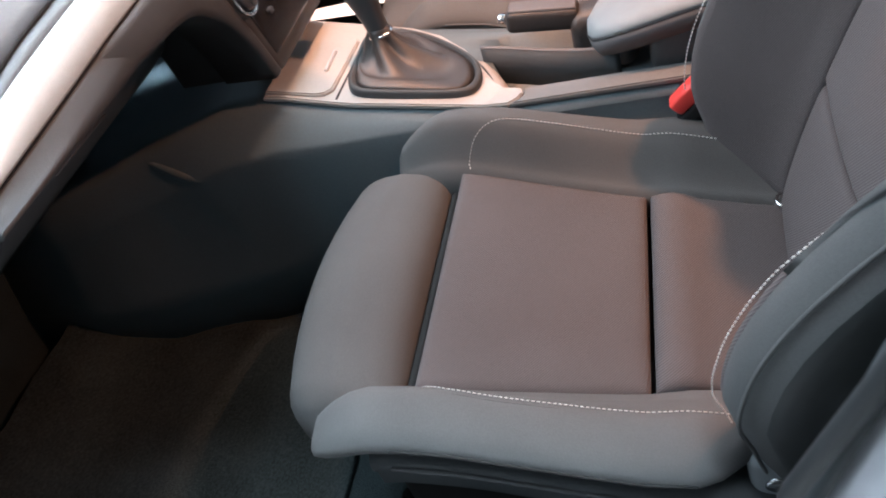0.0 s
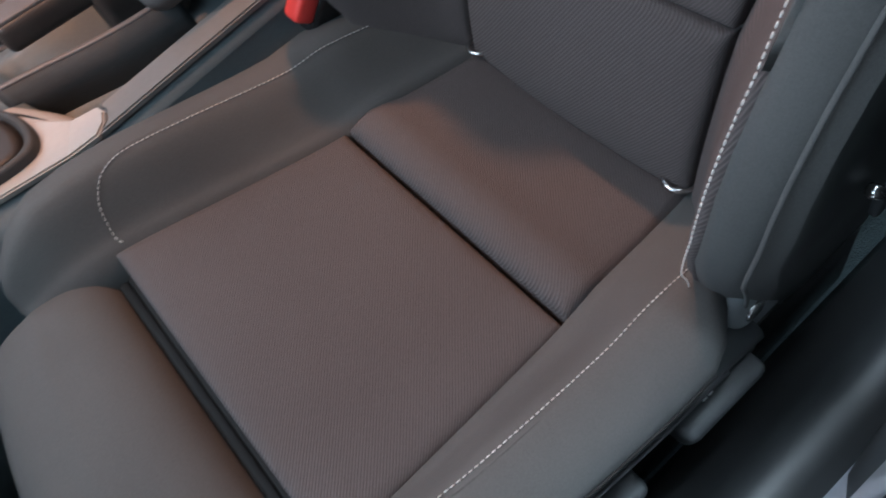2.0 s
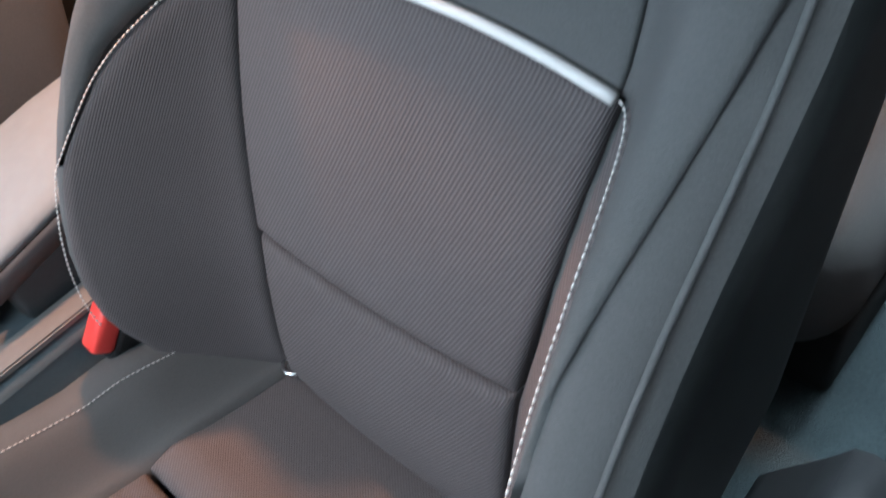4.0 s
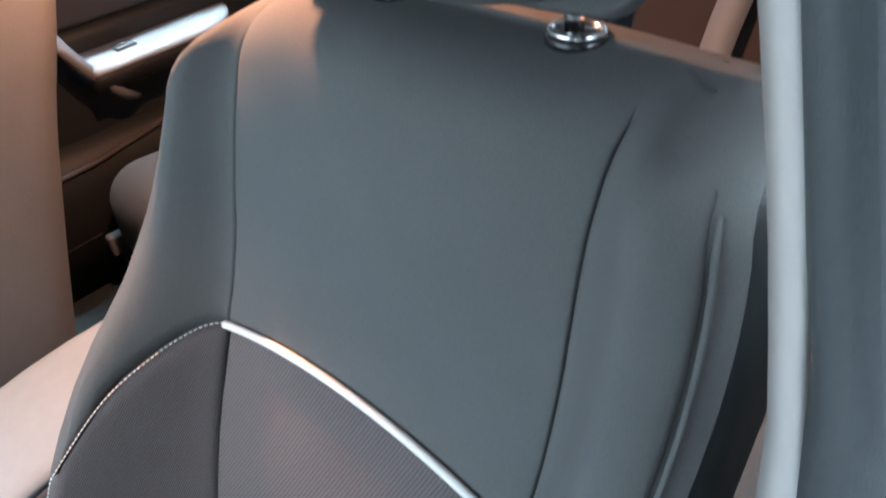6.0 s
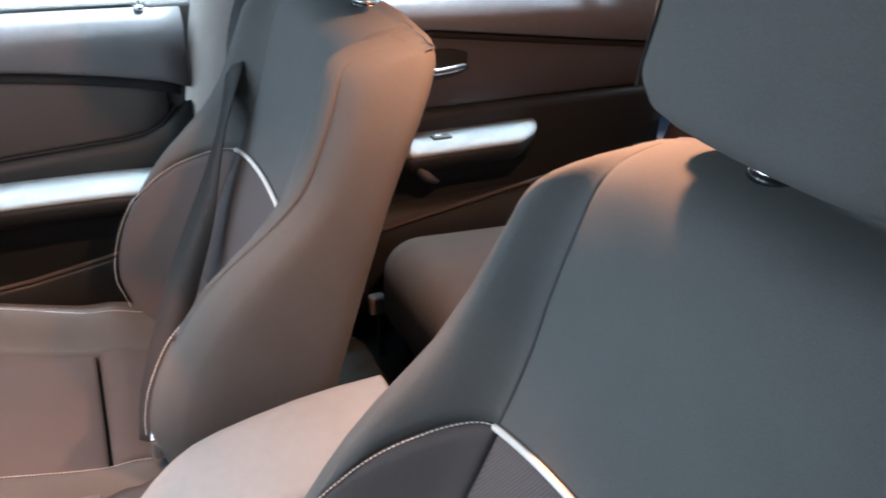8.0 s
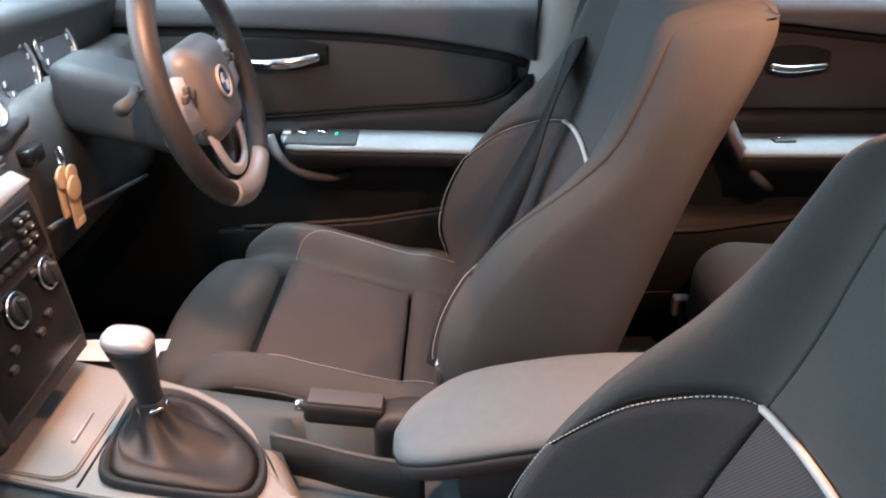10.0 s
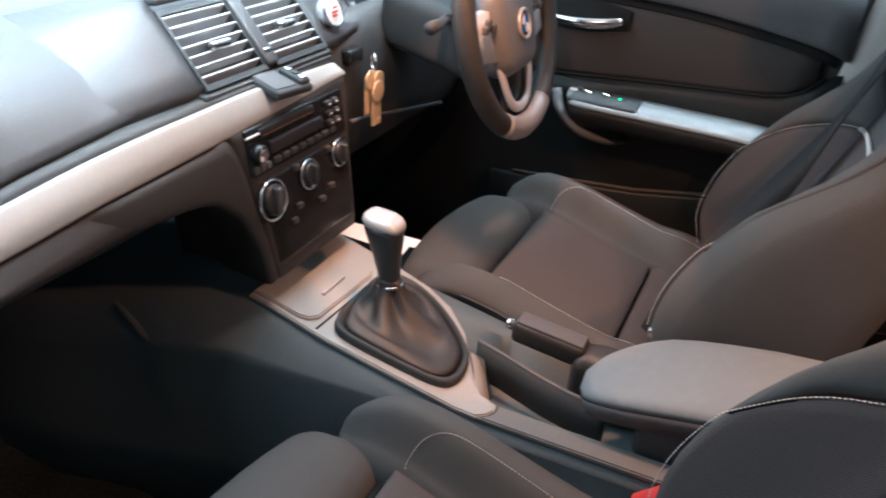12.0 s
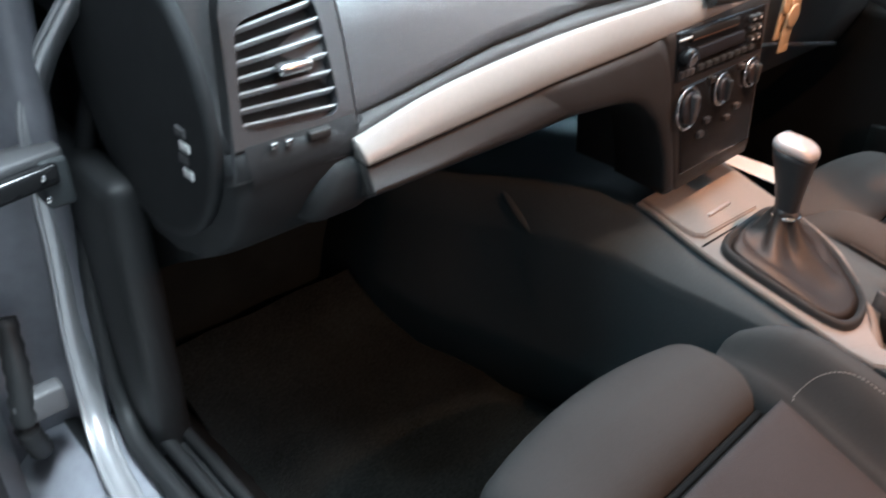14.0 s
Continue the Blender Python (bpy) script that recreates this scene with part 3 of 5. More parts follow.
# buckle on the tunnel side of the passenger seat
buckle = thing("belt_buckle", (-.135, .1, .27), "black seat belt buckle with a bright red release button", "seat belt")
mesh("stalk", *tube(smooth_line([(-.14, .06, .26), (-.138, .08, .40), (-.135, .105, .49)], 10), [.014] * 10, 8), GLOSS, buckle)
mesh("housing", *rounded((0, 0, 0), (.013, .018, .032), .006, 3, 2, lambda q: Vector((-.134, .122, .52)) + Matrix.Rotation(radians(45), 3, "X") @ q), GLOSS, buckle)
mesh("release_button", *rounded((0, 0, 0), (.012, .011, .024), .006, 3, 2, lambda q: Vector((-.134, .14, .54)) + Matrix.Rotation(radians(45), 3, "X") @ q), RED, buckle, "bright red plastic release button")


# ---- cabin shell ----
def slab(x0, x1, y0, y1, z0, z1, r=.004):
    return rounded(((x0 + x1) / 2, (y0 + y1) / 2, (z0 + z1) / 2), ((x1 - x0) / 2, (y1 - y0) / 2, (z1 - z0) / 2), r)


def structure(name, geo, mat, label, category, smooth=True):
    return tagged(mesh(name, *geo, mat, None, "", smooth), label, category, "", "structure")


structure("ground", grid([[(x, y, 0) for x in (-60, -6, 0, 6, 60)] for y in (-60, -6, 0, 6, 60)]), CONCRETE, "pale concrete yard around the car", "ground")
structure("floor", slab(-.68, .705, -.75, 1.25, .2, .25, .01), CARPET, "dark carpeted cabin floor", "floor")
structure("bulkhead", slab(-.7, .7, 1.2, 1.26, .2, .95, .02), CARPET, "dark carpeted front bulkhead", "wall")
roof_rows = []
for y in (.62, .45, .2, -.1, -.4, -.7, -.95, -1.15):
    zc = interp([-1.15, -.95, -.4, .1, .45, .62], [1.22, 1.29, 1.335, 1.35, 1.335, 1.29], y)
    roof_rows.append([(x, y, zc - .05 * (abs(x) / .6) ** 3) for x in [-.6 + .1 * i for i in range(12)] + [.57, .62, .66]])
low, high = roof_rows, [[(x, y, z + .035) for x, y, z in r] for r in roof_rows]
n_r, m_r = len(low), len(low[0])
v1, f1 = grid(low)
v2, f2 = grid(high)
rim = [i for i in range(m_r)] + [j * m_r + m_r - 1 for j in range(1, n_r)] + [(n_r - 1) * m_r + i for i in range(m_r - 2, -1, -1)] + [j * m_r for j in range(n_r - 2, 0, -1)]
vr, fr = join((v1, f1), (v2, f2))
fr += [[rim[q], rim[(q + 1) % len(rim)], rim[(q + 1) % len(rim)] + len(v1), rim[q] + len(v1)] for q in range(len(rim))]
structure("ceiling", (vr, fr), HEADLINER, "pale cloth headliner under the roof", "ceiling")
for lx, ly, nm in ((0.02, .51, "reading_lamp"), (-0.06, -.25, "dome_lamp")):
    zc = 1.336 if ly < .2 else 1.319
    lamp = thing(nm, (lx, ly, zc), "lit interior lamp set into the headliner", "lamp")
    mesh("lamp_housing", *join(*[slab(lx + k - .006, lx + k + .006, ly - .04, ly + .04, zc - .018, zc + .004) for k in (-.05, .05)], *[slab(lx - .05, lx + .05, ly + k - .005, ly + k + .005, zc - .018, zc + .004) for k in (-.04, .04)]), SOFT, lamp)
    mesh("lamp_lens", *slab(lx - .042, lx + .042, ly - .033, ly + .033, zc - .008, zc, .003), LAMPLENS, lamp, "glowing warm lens")

# windscreen and its pillars
ws = structure("window_1", grid([[(x, 1.27 - .08 * (x / .66) ** 2, .93) for x in [-.66 + .11 * i for i in range(13)]], [(x * .9, .62, 1.3 - .045 * (abs(x) / .6) ** 3) for x in [-.66 + .11 * i for i in range(13)]]]), GLASS, "clear windscreen", "window")
ws.visible_shadow = False
for s, nm in ((-1, "pillar_passenger"), (1, "pillar_driver")):
    pts = [(s * .67, 1.16, .9), (s * .66, .95, 1.05), (s * .63, .75, 1.2), (s * .585, .56, 1.31)]
    structure(nm, tube(smooth_line(pts, 16), .036, 12), SILVER if s < 0 else DOORSKIN, "slanting windscreen pillar", "pillar")
rear = structure("window_2", grid([[(x, -1.35, .99) for x in (-.6, 0, .6)], [(x * .85, -1.15, 1.22) for x in (-.6, 0, .6)]]), GLASS, "rear window", "window")
rear.visible_shadow = False


# ---- dashboard ----
dash = thing("dashboard", (0, .95, .25), "grained grey and black dashboard with a satin silver trim strip", "dashboard")


def groove(x):
    return interp([-.62, -.52, -.365, -.19, -.08, .12, .7], [.80, .828, .856, .870, .878, .88, .88], x)


XS = [-.66, -.62, -.58] + [-.54 + .06 * i for i in range(12)]
rows = []
for x in XS:
    g = groove(x)
    end = .02 * max(0, (-.5 - x) / .16)
    prof = [(1.27, .9), (1.26, .935), (1.1, .957), (.98, .966), (.92, .967), (.872, .963), (.832, .952), (.799, .936), (.772, .915), (.753, .892), (.74, g + .014), (.733, g + .005), (.734, g), (.76, g - .004), (1.0, .86)]
    rows.append([(x, y + end, z - end * .3) for y, z in prof])
mesh("upper_pad", *grid(rows, True, True), SOFT, dash, "soft grey grained dashboard top")
rows = []
for x in [-.66 + .04 * i for i in range(34)]:
    z0 = interp([.12, .16, .3, .6], [.97, .985, 1.0, .98], x)
    if x >= .12:
        rows.append([(x, y, z) for y, z in ((1.27, .9), (1.26, .935), (1.0, .96), (.86, z0), (.79, z0 + .008), (.765, z0), (.77, z0 - .02), (.8, z0 - .1), (1.0, .86))])
mesh("cluster_hood", *grid(rows, True, True), SOFT, dash, "grained hood over the instruments")
# dark band between pad and trim, the trim, the panel below it; all swell forward to the centre stack
def swell(x):
    return soft_interp([-.545, -.32, -.22, -.14, -.09, .12], [0, -.001, -.009, -.019, -.021, -.021], x)


def trim_low(x):
    return soft_interp([-.545, -.389, -.3, -.217, -.125, 0, .12], [.796, .806, .8135, .8215, .833, .841, .848], x)


def trim_high(x):
    return soft_interp([-.545, -.454, -.343, -.195, -.11, -.05, .12], [.814, .834, .847, .861, .867, .867, .860], x)


rows, rows2, rows3, gap = [], [], [], []
for x in [-.545, -.5445, -.543] + [-.53 + .019 * i for i in range(34)] + [.1135, .1145, .115]:
    g, tt, tb, sw_ = groove(x), trim_high(x), trim_low(x), swell(x)
    zm, back = (tt + tb) / 2, .006 * min(1, max(0, (x + .35) / .07))
    rows.append([(x, y + e * sw_, z) for y, z, e in ((.78, g - .002, 0), (.738, g - .001, 0), (.729, (g + tt) / 2, .6), (.722, tt - .001, 1), (.74, tt - .02, 1), (.78, tt - .02, 0))])
    rows2.append([(x, y + sw_, z) for y, z in ((.728, tt - .001), (.7175, tt + .0004), (.7155, tt - .0015), (.7065, zm), (.7, tb + .0025), (.7006, tb), (.72, tb))])
    rows3.append([(x, y + sw_ + back, z) for y, z in ((.73, tb - .003), (.7045, tb - .0025), (.7, tb - .006), (.693, tb - .022), (.689, .778), (.694, .769), (.71, .764), (.76, .76), (.78, .79))])
    gap.append((x, .7025 + sw_, tb - .0012))
mesh("dark_band", *grid(rows, True, True), DARKSKIN, dash, "dark skin above the trim")
mesh("trim_strip", *grid(rows2, True, True), TRIM, dash, "leaf-shaped satin silver trim strip")
# shadow line below the trim, drawn as a thin black tube
mesh("trim_shadow", *tube(gap, .0016, 6), LINING, dash, "dark joint under the trim")
mesh("lower_panel", *grid(rows3, True, True), DARKSKIN, dash, "dark panel below the trim")
rows = []
for x in [-.62 + .04 * i for i in range(14)]:
    rows.append([(x, y, z) for y, z in ((.745, .768), (.76, .74), (.79, .70), (.85, .66), (.95, .60), (1.1, .5), (1.2, .5), (1.2, .768))])
mesh("glove_box", *grid(rows, True, True), PLASTIC, dash, "black glove box lid under the dashboard")
mesh("lid_edge", *tube([(-.42, .74, .742), (-.36, .75, .735), (-.3, .757, .73)], .0016, 6), SOFT, dash)

# centre stack
rows = []
for z in (.8375, .8365, .8355, .825, .8, .76, .72, .68, .65, .636):
    yf = interp([.636, .65, .83, .855], [.648, .648, .677, .69], z)
    xl = interp([.636, .75, .83, .86], [-.088, -.104, -.124, -.135], z)
    xr = interp([.636, .75, .83, .86], [.09, .1, .108, .112], z)
    rows.append([(x, y, z) for x, y in ((xl - .012, .8), (xl - .012, yf + .02), (xl - .006, yf + .004), (xl, yf), (xr, yf), (xr + .006, yf + .004), (xr + .012, yf + .02), (xr + .012, .8))])
    if z > .82:
        rows[-1] = [(x, y + .004 * (z > .836), z + .062 * (x + .125)) for x, y, z in rows[-1]]
mesh("fascia_panel", *grid(rows, True, True), DARKSKIN, dash, "black centre stack around radio and heater")
rows = []
arc = smooth_line([(-.36, .708, .775), (-.3, .696, .772), (-.25, .686, .773), (-.2, .679, .772), (-.168, .674, .765), (-.146, .67, .748), (-.13, .667, .73), (-.117, .662, .70), (-.109, .658, .67), (-.104, .654, .632)], 36)
top_edge = smooth_line([(x, .698 + swell(x) + .012 * max(0, (-.25 - x) / .11) ** 2, trim_low(x) - .0035) for x in (-.36, -.3, -.25, -.2, -.16, -.135)] + [(-.123, .669, .79), (-.113, .663, .74), (-.102, .656, .69), (-.094, .6495, .638)], 36)
for c, d in zip(arc, top_edge):
    rows.append([d] + [d.lerp(c, f) + Vector((-.0005, -.0015 * math.sin(math.pi * f), 0)) for f in (.2, .45, .7, .88)] + [c + Vector((-.001, .002, -.001)), c + Vector((-.001, .007, -.001)), c + Vector((.004, .08, 0)), d + Vector((.004, .08, 0))])
mesh("stack_fillet", *grid(rows, True, True), DARKSKIN, dash, "curved panel joining glove box and centre stack")
stk = lambda z: interp([.636, .65, .83, .855], [.648, .648, .677, .69], z)
radio = mesh("radio", *rounded((-.008, .676, .806), (.104, .0065, .029), .003, 3, 2, lambda q: Vector((q.x, q.y + .16 * q.z, q.z))), GLOSS, dash, "black car radio with a disc slot and buttons")
mesh("disc_slot", *rounded((-.033, .6715, .8265), (.056, .0025, .0055), .002, 3, 2, lambda q: Vector((q.x, q.y + .16 * q.z, q.z))), LINING, radio, "black disc slot")
# glint in the slot, built as a thin copper strip
mesh("slot_glint", *slab(-.085, .018, .6685, .6695, .8225, .8245, .0004), COPPER, radio, "copper edge of the disc slot")
mesh("display", *rounded((-.018, .668, .8055), (.056, .0025, .0075), .002, 3, 2, lambda q: Vector((q.x, q.y + .16 * q.z, q.z))), DIALFACE, radio, "dark display")
mesh("radio_knob", *disc((-.101, .669, .808), (0, -1, -.1), .012, .013), GLOSS, radio, "black volume knob")
mesh("knob_face", *disc((-.101, .6565, .8068), (0, -1, -.1), .0085, .0015, 24), CHROME, radio, "silver knob face")
for k in range(8):
    mesh("button", *rounded((-.062 + .0175 * k, .667, .787), (.007, .004, .004), .0025), PLASTIC, radio)
for k in range(6):
    mesh("button", *rounded((.056 + .016 * (k % 2), .6665 + .002 * (k // 2), .799 + .0125 * (k // 2)), (.0055, .004, .0042), .0025), PLASTIC, radio)
    mesh("button_mark", *rounded((.056 + .016 * (k % 2), .6622 + .002 * (k // 2), .799 + .0125 * (k // 2)), (.002, .0005, .001), .0004), WHITE, radio)
for k in range(3):
    mesh("button", *rounded((-.104 + .011 * k, .667, .786), (.0042, .004, .0045), .002), ARMPLASTIC, radio)
mesh("brand_bar", *slab(-.115, -.09, .669, .6715, .8265, .829, .0008), WHITE, radio, "small pale lettering bar")
heater = mesh("heater_panel", *rounded((0, .668, .712), (.094, .0105, .058), .006, 3, 2, lambda q: Vector((q.x * (1 + .9 * q.z), q.y + .16 * q.z - .002, q.z))), GLOSS, dash, "black heater control panel")
for x, z, r in ((-.086, .743, .025), (-.006, .748, .019), (.068, .753, .018)):
    y0 = stk(z) - .003
    kn = mesh("heater_knob", *disc((x, y0, z), (0, -1, .16), r * .8, .009, 28), DIALFACE, heater, "black rotary knob with a chrome ring")
    mesh("chrome_ring", *ring((x, y0 - .003, z), (0, -1, .16), r, .0021, 40, 8), CHROME, kn)
    mesh("grip", *rounded((x, y0 - .01, z + .001), (.005 if x < -.05 else .0035, .005, r * .72), .003), ARMPLASTIC if x < -.05 else PLASTIC, kn)
    mesh("scale_mark", *rounded((x, y0 - .002, z - r * 1.28), (.004, .001, .0012), .0006), WHITE, kn)
for x, z in ((-.035, .715), (.04, .715), (-.03, .765), (.045, .765), (-.05, .7), (.015, .705)):
    mesh("button", *rounded((x, stk(z) - .003, z), (.006, .004, .004), .002), SOFT, heater)

# air vents: the faces lean back
def vent(x0, x1, bottom, topp, n, parent, tab_at, name="air_vent"):
    """A vent between two slanting edges given as (y, z)."""
    (yb, zb), (yt, zt) = bottom, topp
    up = Vector((0, yt - yb, zt - zb))
    out = Vector((0, -(zt - zb), yt - yb)).normalized()
    P = lambda x, t, d: Vector((x, yb, zb)) + up * t + out * d
    fr = .0045
    w = mesh(name, *join(*[grid([[P(a, t, .004), P(b, t, .004), P(b, t, -.03), P(a, t, -.03)] for t in (0, 1)], True, True) for a, b in ((x0 - fr, x0), (x1, x1 + fr))],
                         *[grid([[P(x, t0, .004), P(x, t1, .004), P(x, t1, -.03), P(x, t0, -.03)] for x in (x0 - fr, x1 + fr)], True, True) for t0, t1 in ((-.08, 0), (1, 1.08))]), PLASTIC, parent, "black framed air vent with silvery slats", False)
    mesh("vent_well", *grid([[P(x0, 0, -.025), P(x1, 0, -.025)], [P(x0, 1, -.025), P(x1, 1, -.025)]]), LINING, w)
    for k in range(n):
        t = (k + .5) / n
        c = P(0, t, -.004)
        row = []
        for x in (x0, x1):
            d = up.normalized()
            row.append([Vector((x, c.y, c.z)) + out * a + d * b for a, b in ((.007, .0045), (.008, .0025), (.006, .001), (-.01, -.003), (-.01, -.001))])
        mesh("slat", *grid(row, True, True), SLAT, w, "", False)
    tx, tt = tab_at
    c = P(tx, tt, .006)
    mesh("vent_tab", *rounded(tuple(c), (.016, .007, .0055), .004), CHROME, w, "chrome thumb tab")
    return w


vent(-.118, -.014, (.72, .882), (.778, .95), 7, dash, (-.064, .45))
vent(.014, .118, (.72, .882), (.778, .95), 7, dash, (.066, .45))
mesh("vent_divider", *rounded((0, 0, 0), (.012, .05, .008), .005, 3, 2, lambda q: Vector((0, .748, .918)) + Matrix.Rotation(radians(49), 3, "X") @ q), SOFT, dash)
mesh("vent_button", *rounded((0, .724, .897), (.006, .005, .005), .002), CHROME, dash)
for s in (-1, 1):
    rows = []
    for i in range(13):
        f = i / 12
        e = f * f * (3 - 2 * f)
        x = s * (.29 - .168 * f)
        g = groove(x)
        flat = [(.874, .959), (.835, .948), (.803, .932), (.776, .911), (.757, .888), (.744, g + .008), (.738, g - .004)]
        full = [(.83, .972), (.792, .968), (.776, .95), (.757, .9275), (.738, .905), (.719, .882), (.724, .866)]
        rows.append([(x, a + (c - a) * e, b + (d - b) * e) for (a, b), (c, d) in zip(flat, full)] + [(x, .86, .866)])
    mesh("vent_cheek", *grid(rows, True, True), SOFT, dash, "dashboard skin swelling up to the vents")
mesh("vent_lip", *rounded((0, .8, .966), (.124, .022, .005), .004, 3, 2, lambda q: Vector((q.x, q.y, q.z - .06 * q.y))), SOFT, dash, "raised lip above the vents")
for k in range(2):
    mesh("sill_groove", *tube([(-.12, .7105 - .004 * k, .8725 - .005 * k), (.12, .7105 - .004 * k, .8725 - .005 * k)], .0014, 6), ARMPLASTIC, dash)
mesh("vent_sill", *rounded((0, .722, .869), (.13, .012, .006), .004), PLASTIC, dash)

# pod at the passenger end
rows = []
for i in range(15):
    t = -1 + 2 * i / 14
    x = -.592 + .066 * t
    k = math.sqrt(max(0, 1 - .55 * abs(t) ** 4))
    prof = [(.98, .985), (.875, .985), (.835, .98), (.812, .965), (.784, .92), (.764, .875), (.75, .842), (.728, .828), (.722, .815), (.722, .79), (.73, .76), (.752, .73), (.79, .70), (.85, .68), (.98, .68)]
    rows.append([(x, .86 + (y - .86) * (.85 + .15 * k) + (.0 if t < 0 else .0), .84 + (z - .84) * (.93 + .07 * k)) for y, z in prof])
pod = mesh("vent_pod", *grid([q[:8] + [(q[0][0], q[0][1], q[7][2])] for q in rows], True, True), SOFT, dash, "rounded grey surround of the side vent")
mesh("pod_drum", *grid([q[7:] + [(q[0][0], q[0][1], q[7][2] - .002)] for q in rows], True, True), BLACKTRIM, dash, "black rounded drum under the side vent")


def pod_face(x, z, d):
    """A point of the bent face of the side vent, d in front of it."""
    return Vector((x, soft_interp([.8, .84, .925, .97, .98], [.722, .735, .771, .803, .812], z), z)) + Vector((0, -.91, .41)) * d


def in_quad(q, u, v):
    (ax, az), (bx, bz), (cx, cz), (ex, ez) = q
    return (ax * (1 - u) + bx * u) * (1 - v) + (ex * (1 - u) + cx * u) * v, (az * (1 - u) + bz * u) * (1 - v) + (ez * (1 - u) + cz * u) * v


def side_vent(outer, hole, lines, name, label):
    """A vent sunk into the grey face; outer and hole go round from the bottom left, lines are slats as (u, v) pairs."""
    def ring_of(q, power, d):
        out = []
        for k in range(48):
            c, s = math.cos(2 * math.pi * k / 48), math.sin(2 * math.pi * k / 48)
            c, s = math.copysign(abs(c) ** power, c), math.copysign(abs(s) ** power, s)
            m = max(abs(c), abs(s)) if power < .2 else 1
            x, z = in_quad(q, .5 + .5 * c / m, .5 + .5 * s / m)
            out.append(pod_face(x, z, d))
        return out
    w = mesh(name, *join(grid([ring_of(outer, .1, .002), ring_of(hole, .26, .002)], True), grid([ring_of(hole, .26, .002), ring_of(hole, .3, .0005), ring_of(hole, .3, -.012)], True)), SOFT, pod, label)
    mesh("vent_well", *grid([[pod_face(*in_quad(hole, u, v), -.0095) for u in (0, .5, 1)] for v in (0, .25, .5, .75, 1)]), LINING, w)
    for (u0, v0), (u1, v1) in lines:
        row = []
        for i in range(5):
            x, z = in_quad(hole, u0 + (u1 - u0) * i / 4, v0 + (v1 - v0) * i / 4)
            row.append([pod_face(x, z + h, d) for d, h in ((-.0005, .0022), (.0, .0008), (-.002, -.0006), (-.012, -.003), (-.012, -.0015))])
        mesh("slat", *grid(row, True, True), SLAT, w, "", False)
    return w


low_vent = side_vent([(-.653, .83), (-.536, .823), (-.526, .934), (-.634, .922)], [(-.643, .84), (-.549, .834), (-.546, .927), (-.624, .916)], [((0, (k + .5) / 7), (1, (k + .5) / 7)) for k in range(7)], "air_vent", "grey faced side air vent with silvery slats")
mesh("vent_tab", *rounded(tuple(pod_face(-.584, .878, .004)), (.016, .007, .0045), .004), CHROME, low_vent, "chrome thumb tab")
slant = []
for k in range(8):
    c = .16 + .21 * k
    u0, u1 = max(0, (c - 1) / .75), min(1, c / .75)
    slant.append(((u0, c - .75 * u0), (u1, c - .75 * u1)))
side_vent([(-.634, .922), (-.526, .934), (-.538, .967), (-.609, .968)], [(-.617, .928), (-.55, .939), (-.548, .961), (-.599, .96)], slant, "demister_vent", "small grey faced vent with slanting slats")
rim = [(-.658, .808), (-.537, .8), (-.531, .86), (-.525, .9245), (-.538, .967), (-.609, .968), (-.631, .9245), (-.644, .868)]
rim = [p for k in range(8) for p in [(rim[k][0] * (1 - f / 6) + rim[(k + 1) % 8][0] * f / 6, rim[k][1] * (1 - f / 6) + rim[(k + 1) % 8][1] * f / 6) for f in range(6)]]
mesh("surround_edge", *grid([[pod_face(-.588 + (x + .588) * g, .885 + (z - .885) * g, d) for x, z in rim] for g, d in ((1, .002), (1.02, .001), (1.03, -.002), (1.03, -.03))], True), SOFT, pod, "rounded grey edge of the vent surround")
for x in (-.621, -.607):
    mesh("button", *rounded(tuple(pod_face(x, .826 - .05 * (x + .61), .005)), (.0032, .003, .0028), .0014), CHROME, pod)
mesh("thumbwheel", *rounded(tuple(pod_face(-.577, .825, .004)), (.011, .004, .004), .002), DARKSKIN, pod, "black ribbed thumbwheel")
mesh("button_panel", *grid([[pod_face(-.645 + .107 * i / 8, z, d) for i in range(9)] for z, d in ((.834, .0005), (.83, .0025), (.815, .003), (.802, .002), (.79, -.006))]), BLACKTRIM, pod, "black panel with small buttons under the vent")
mesh("pod_foot", *rounded((-.552, .76, .772), (.04, .05, .03), .025, 4, 2, lambda q: Vector((q.x + .5 * q.z, q.y, q.z))), BLACKTRIM, dash, "black end piece under the trim")
cap = mesh("end_cap", *disc((-.66, .865, .84), (-1, 0, 0), .13, .01, 36, .08), BLACKTRIM, dash, "black oval cap on the dashboard end")
for k in range(4):
    mesh("label_bar", *rounded((-.672, .775 + .004 * (k % 2), .80 + .012 * k), (.001, .008, .004), .001), ARMPLASTIC if k % 2 else WHITE, cap, "pale unreadable label")

# small device on the trim
device = thing("device", (-.02, .69, .853), "small black gadget with a grey screen on the silver trim", "device")
D = lambda q: Vector((-.018, .69, .866)) + Matrix.Rotation(radians(12), 3, "X") @ (Matrix.Rotation(radians(-8), 3, "Z") @ q)
mesh("case", *rounded((0, 0, 0), (.031, .027, .0055), .004, 3, 2, D), PLASTIC, device)
mesh("screen", *rounded((0, 0, 0), (.018, .021, .0012), .001, 3, 2, lambda q: D(q + Vector((-.01, .002, .0056)))), ARMPLASTIC, device, "small dull grey screen")
mesh("cradle", *rounded((0, 0, 0), (.009, .02, .005), .004, 3, 2, lambda q: D(q + Vector((.021, -.002, .0065)))), PLASTIC, device)
for k in range(3):
    mesh("key", *rounded((0, 0, 0), (.004, .0045, .002), .0015, 3, 1, lambda q: D(q + Vector((.021, -.014 + .012 * k, .0115)))), CHROME if k != 1 else DIALFACE, device)

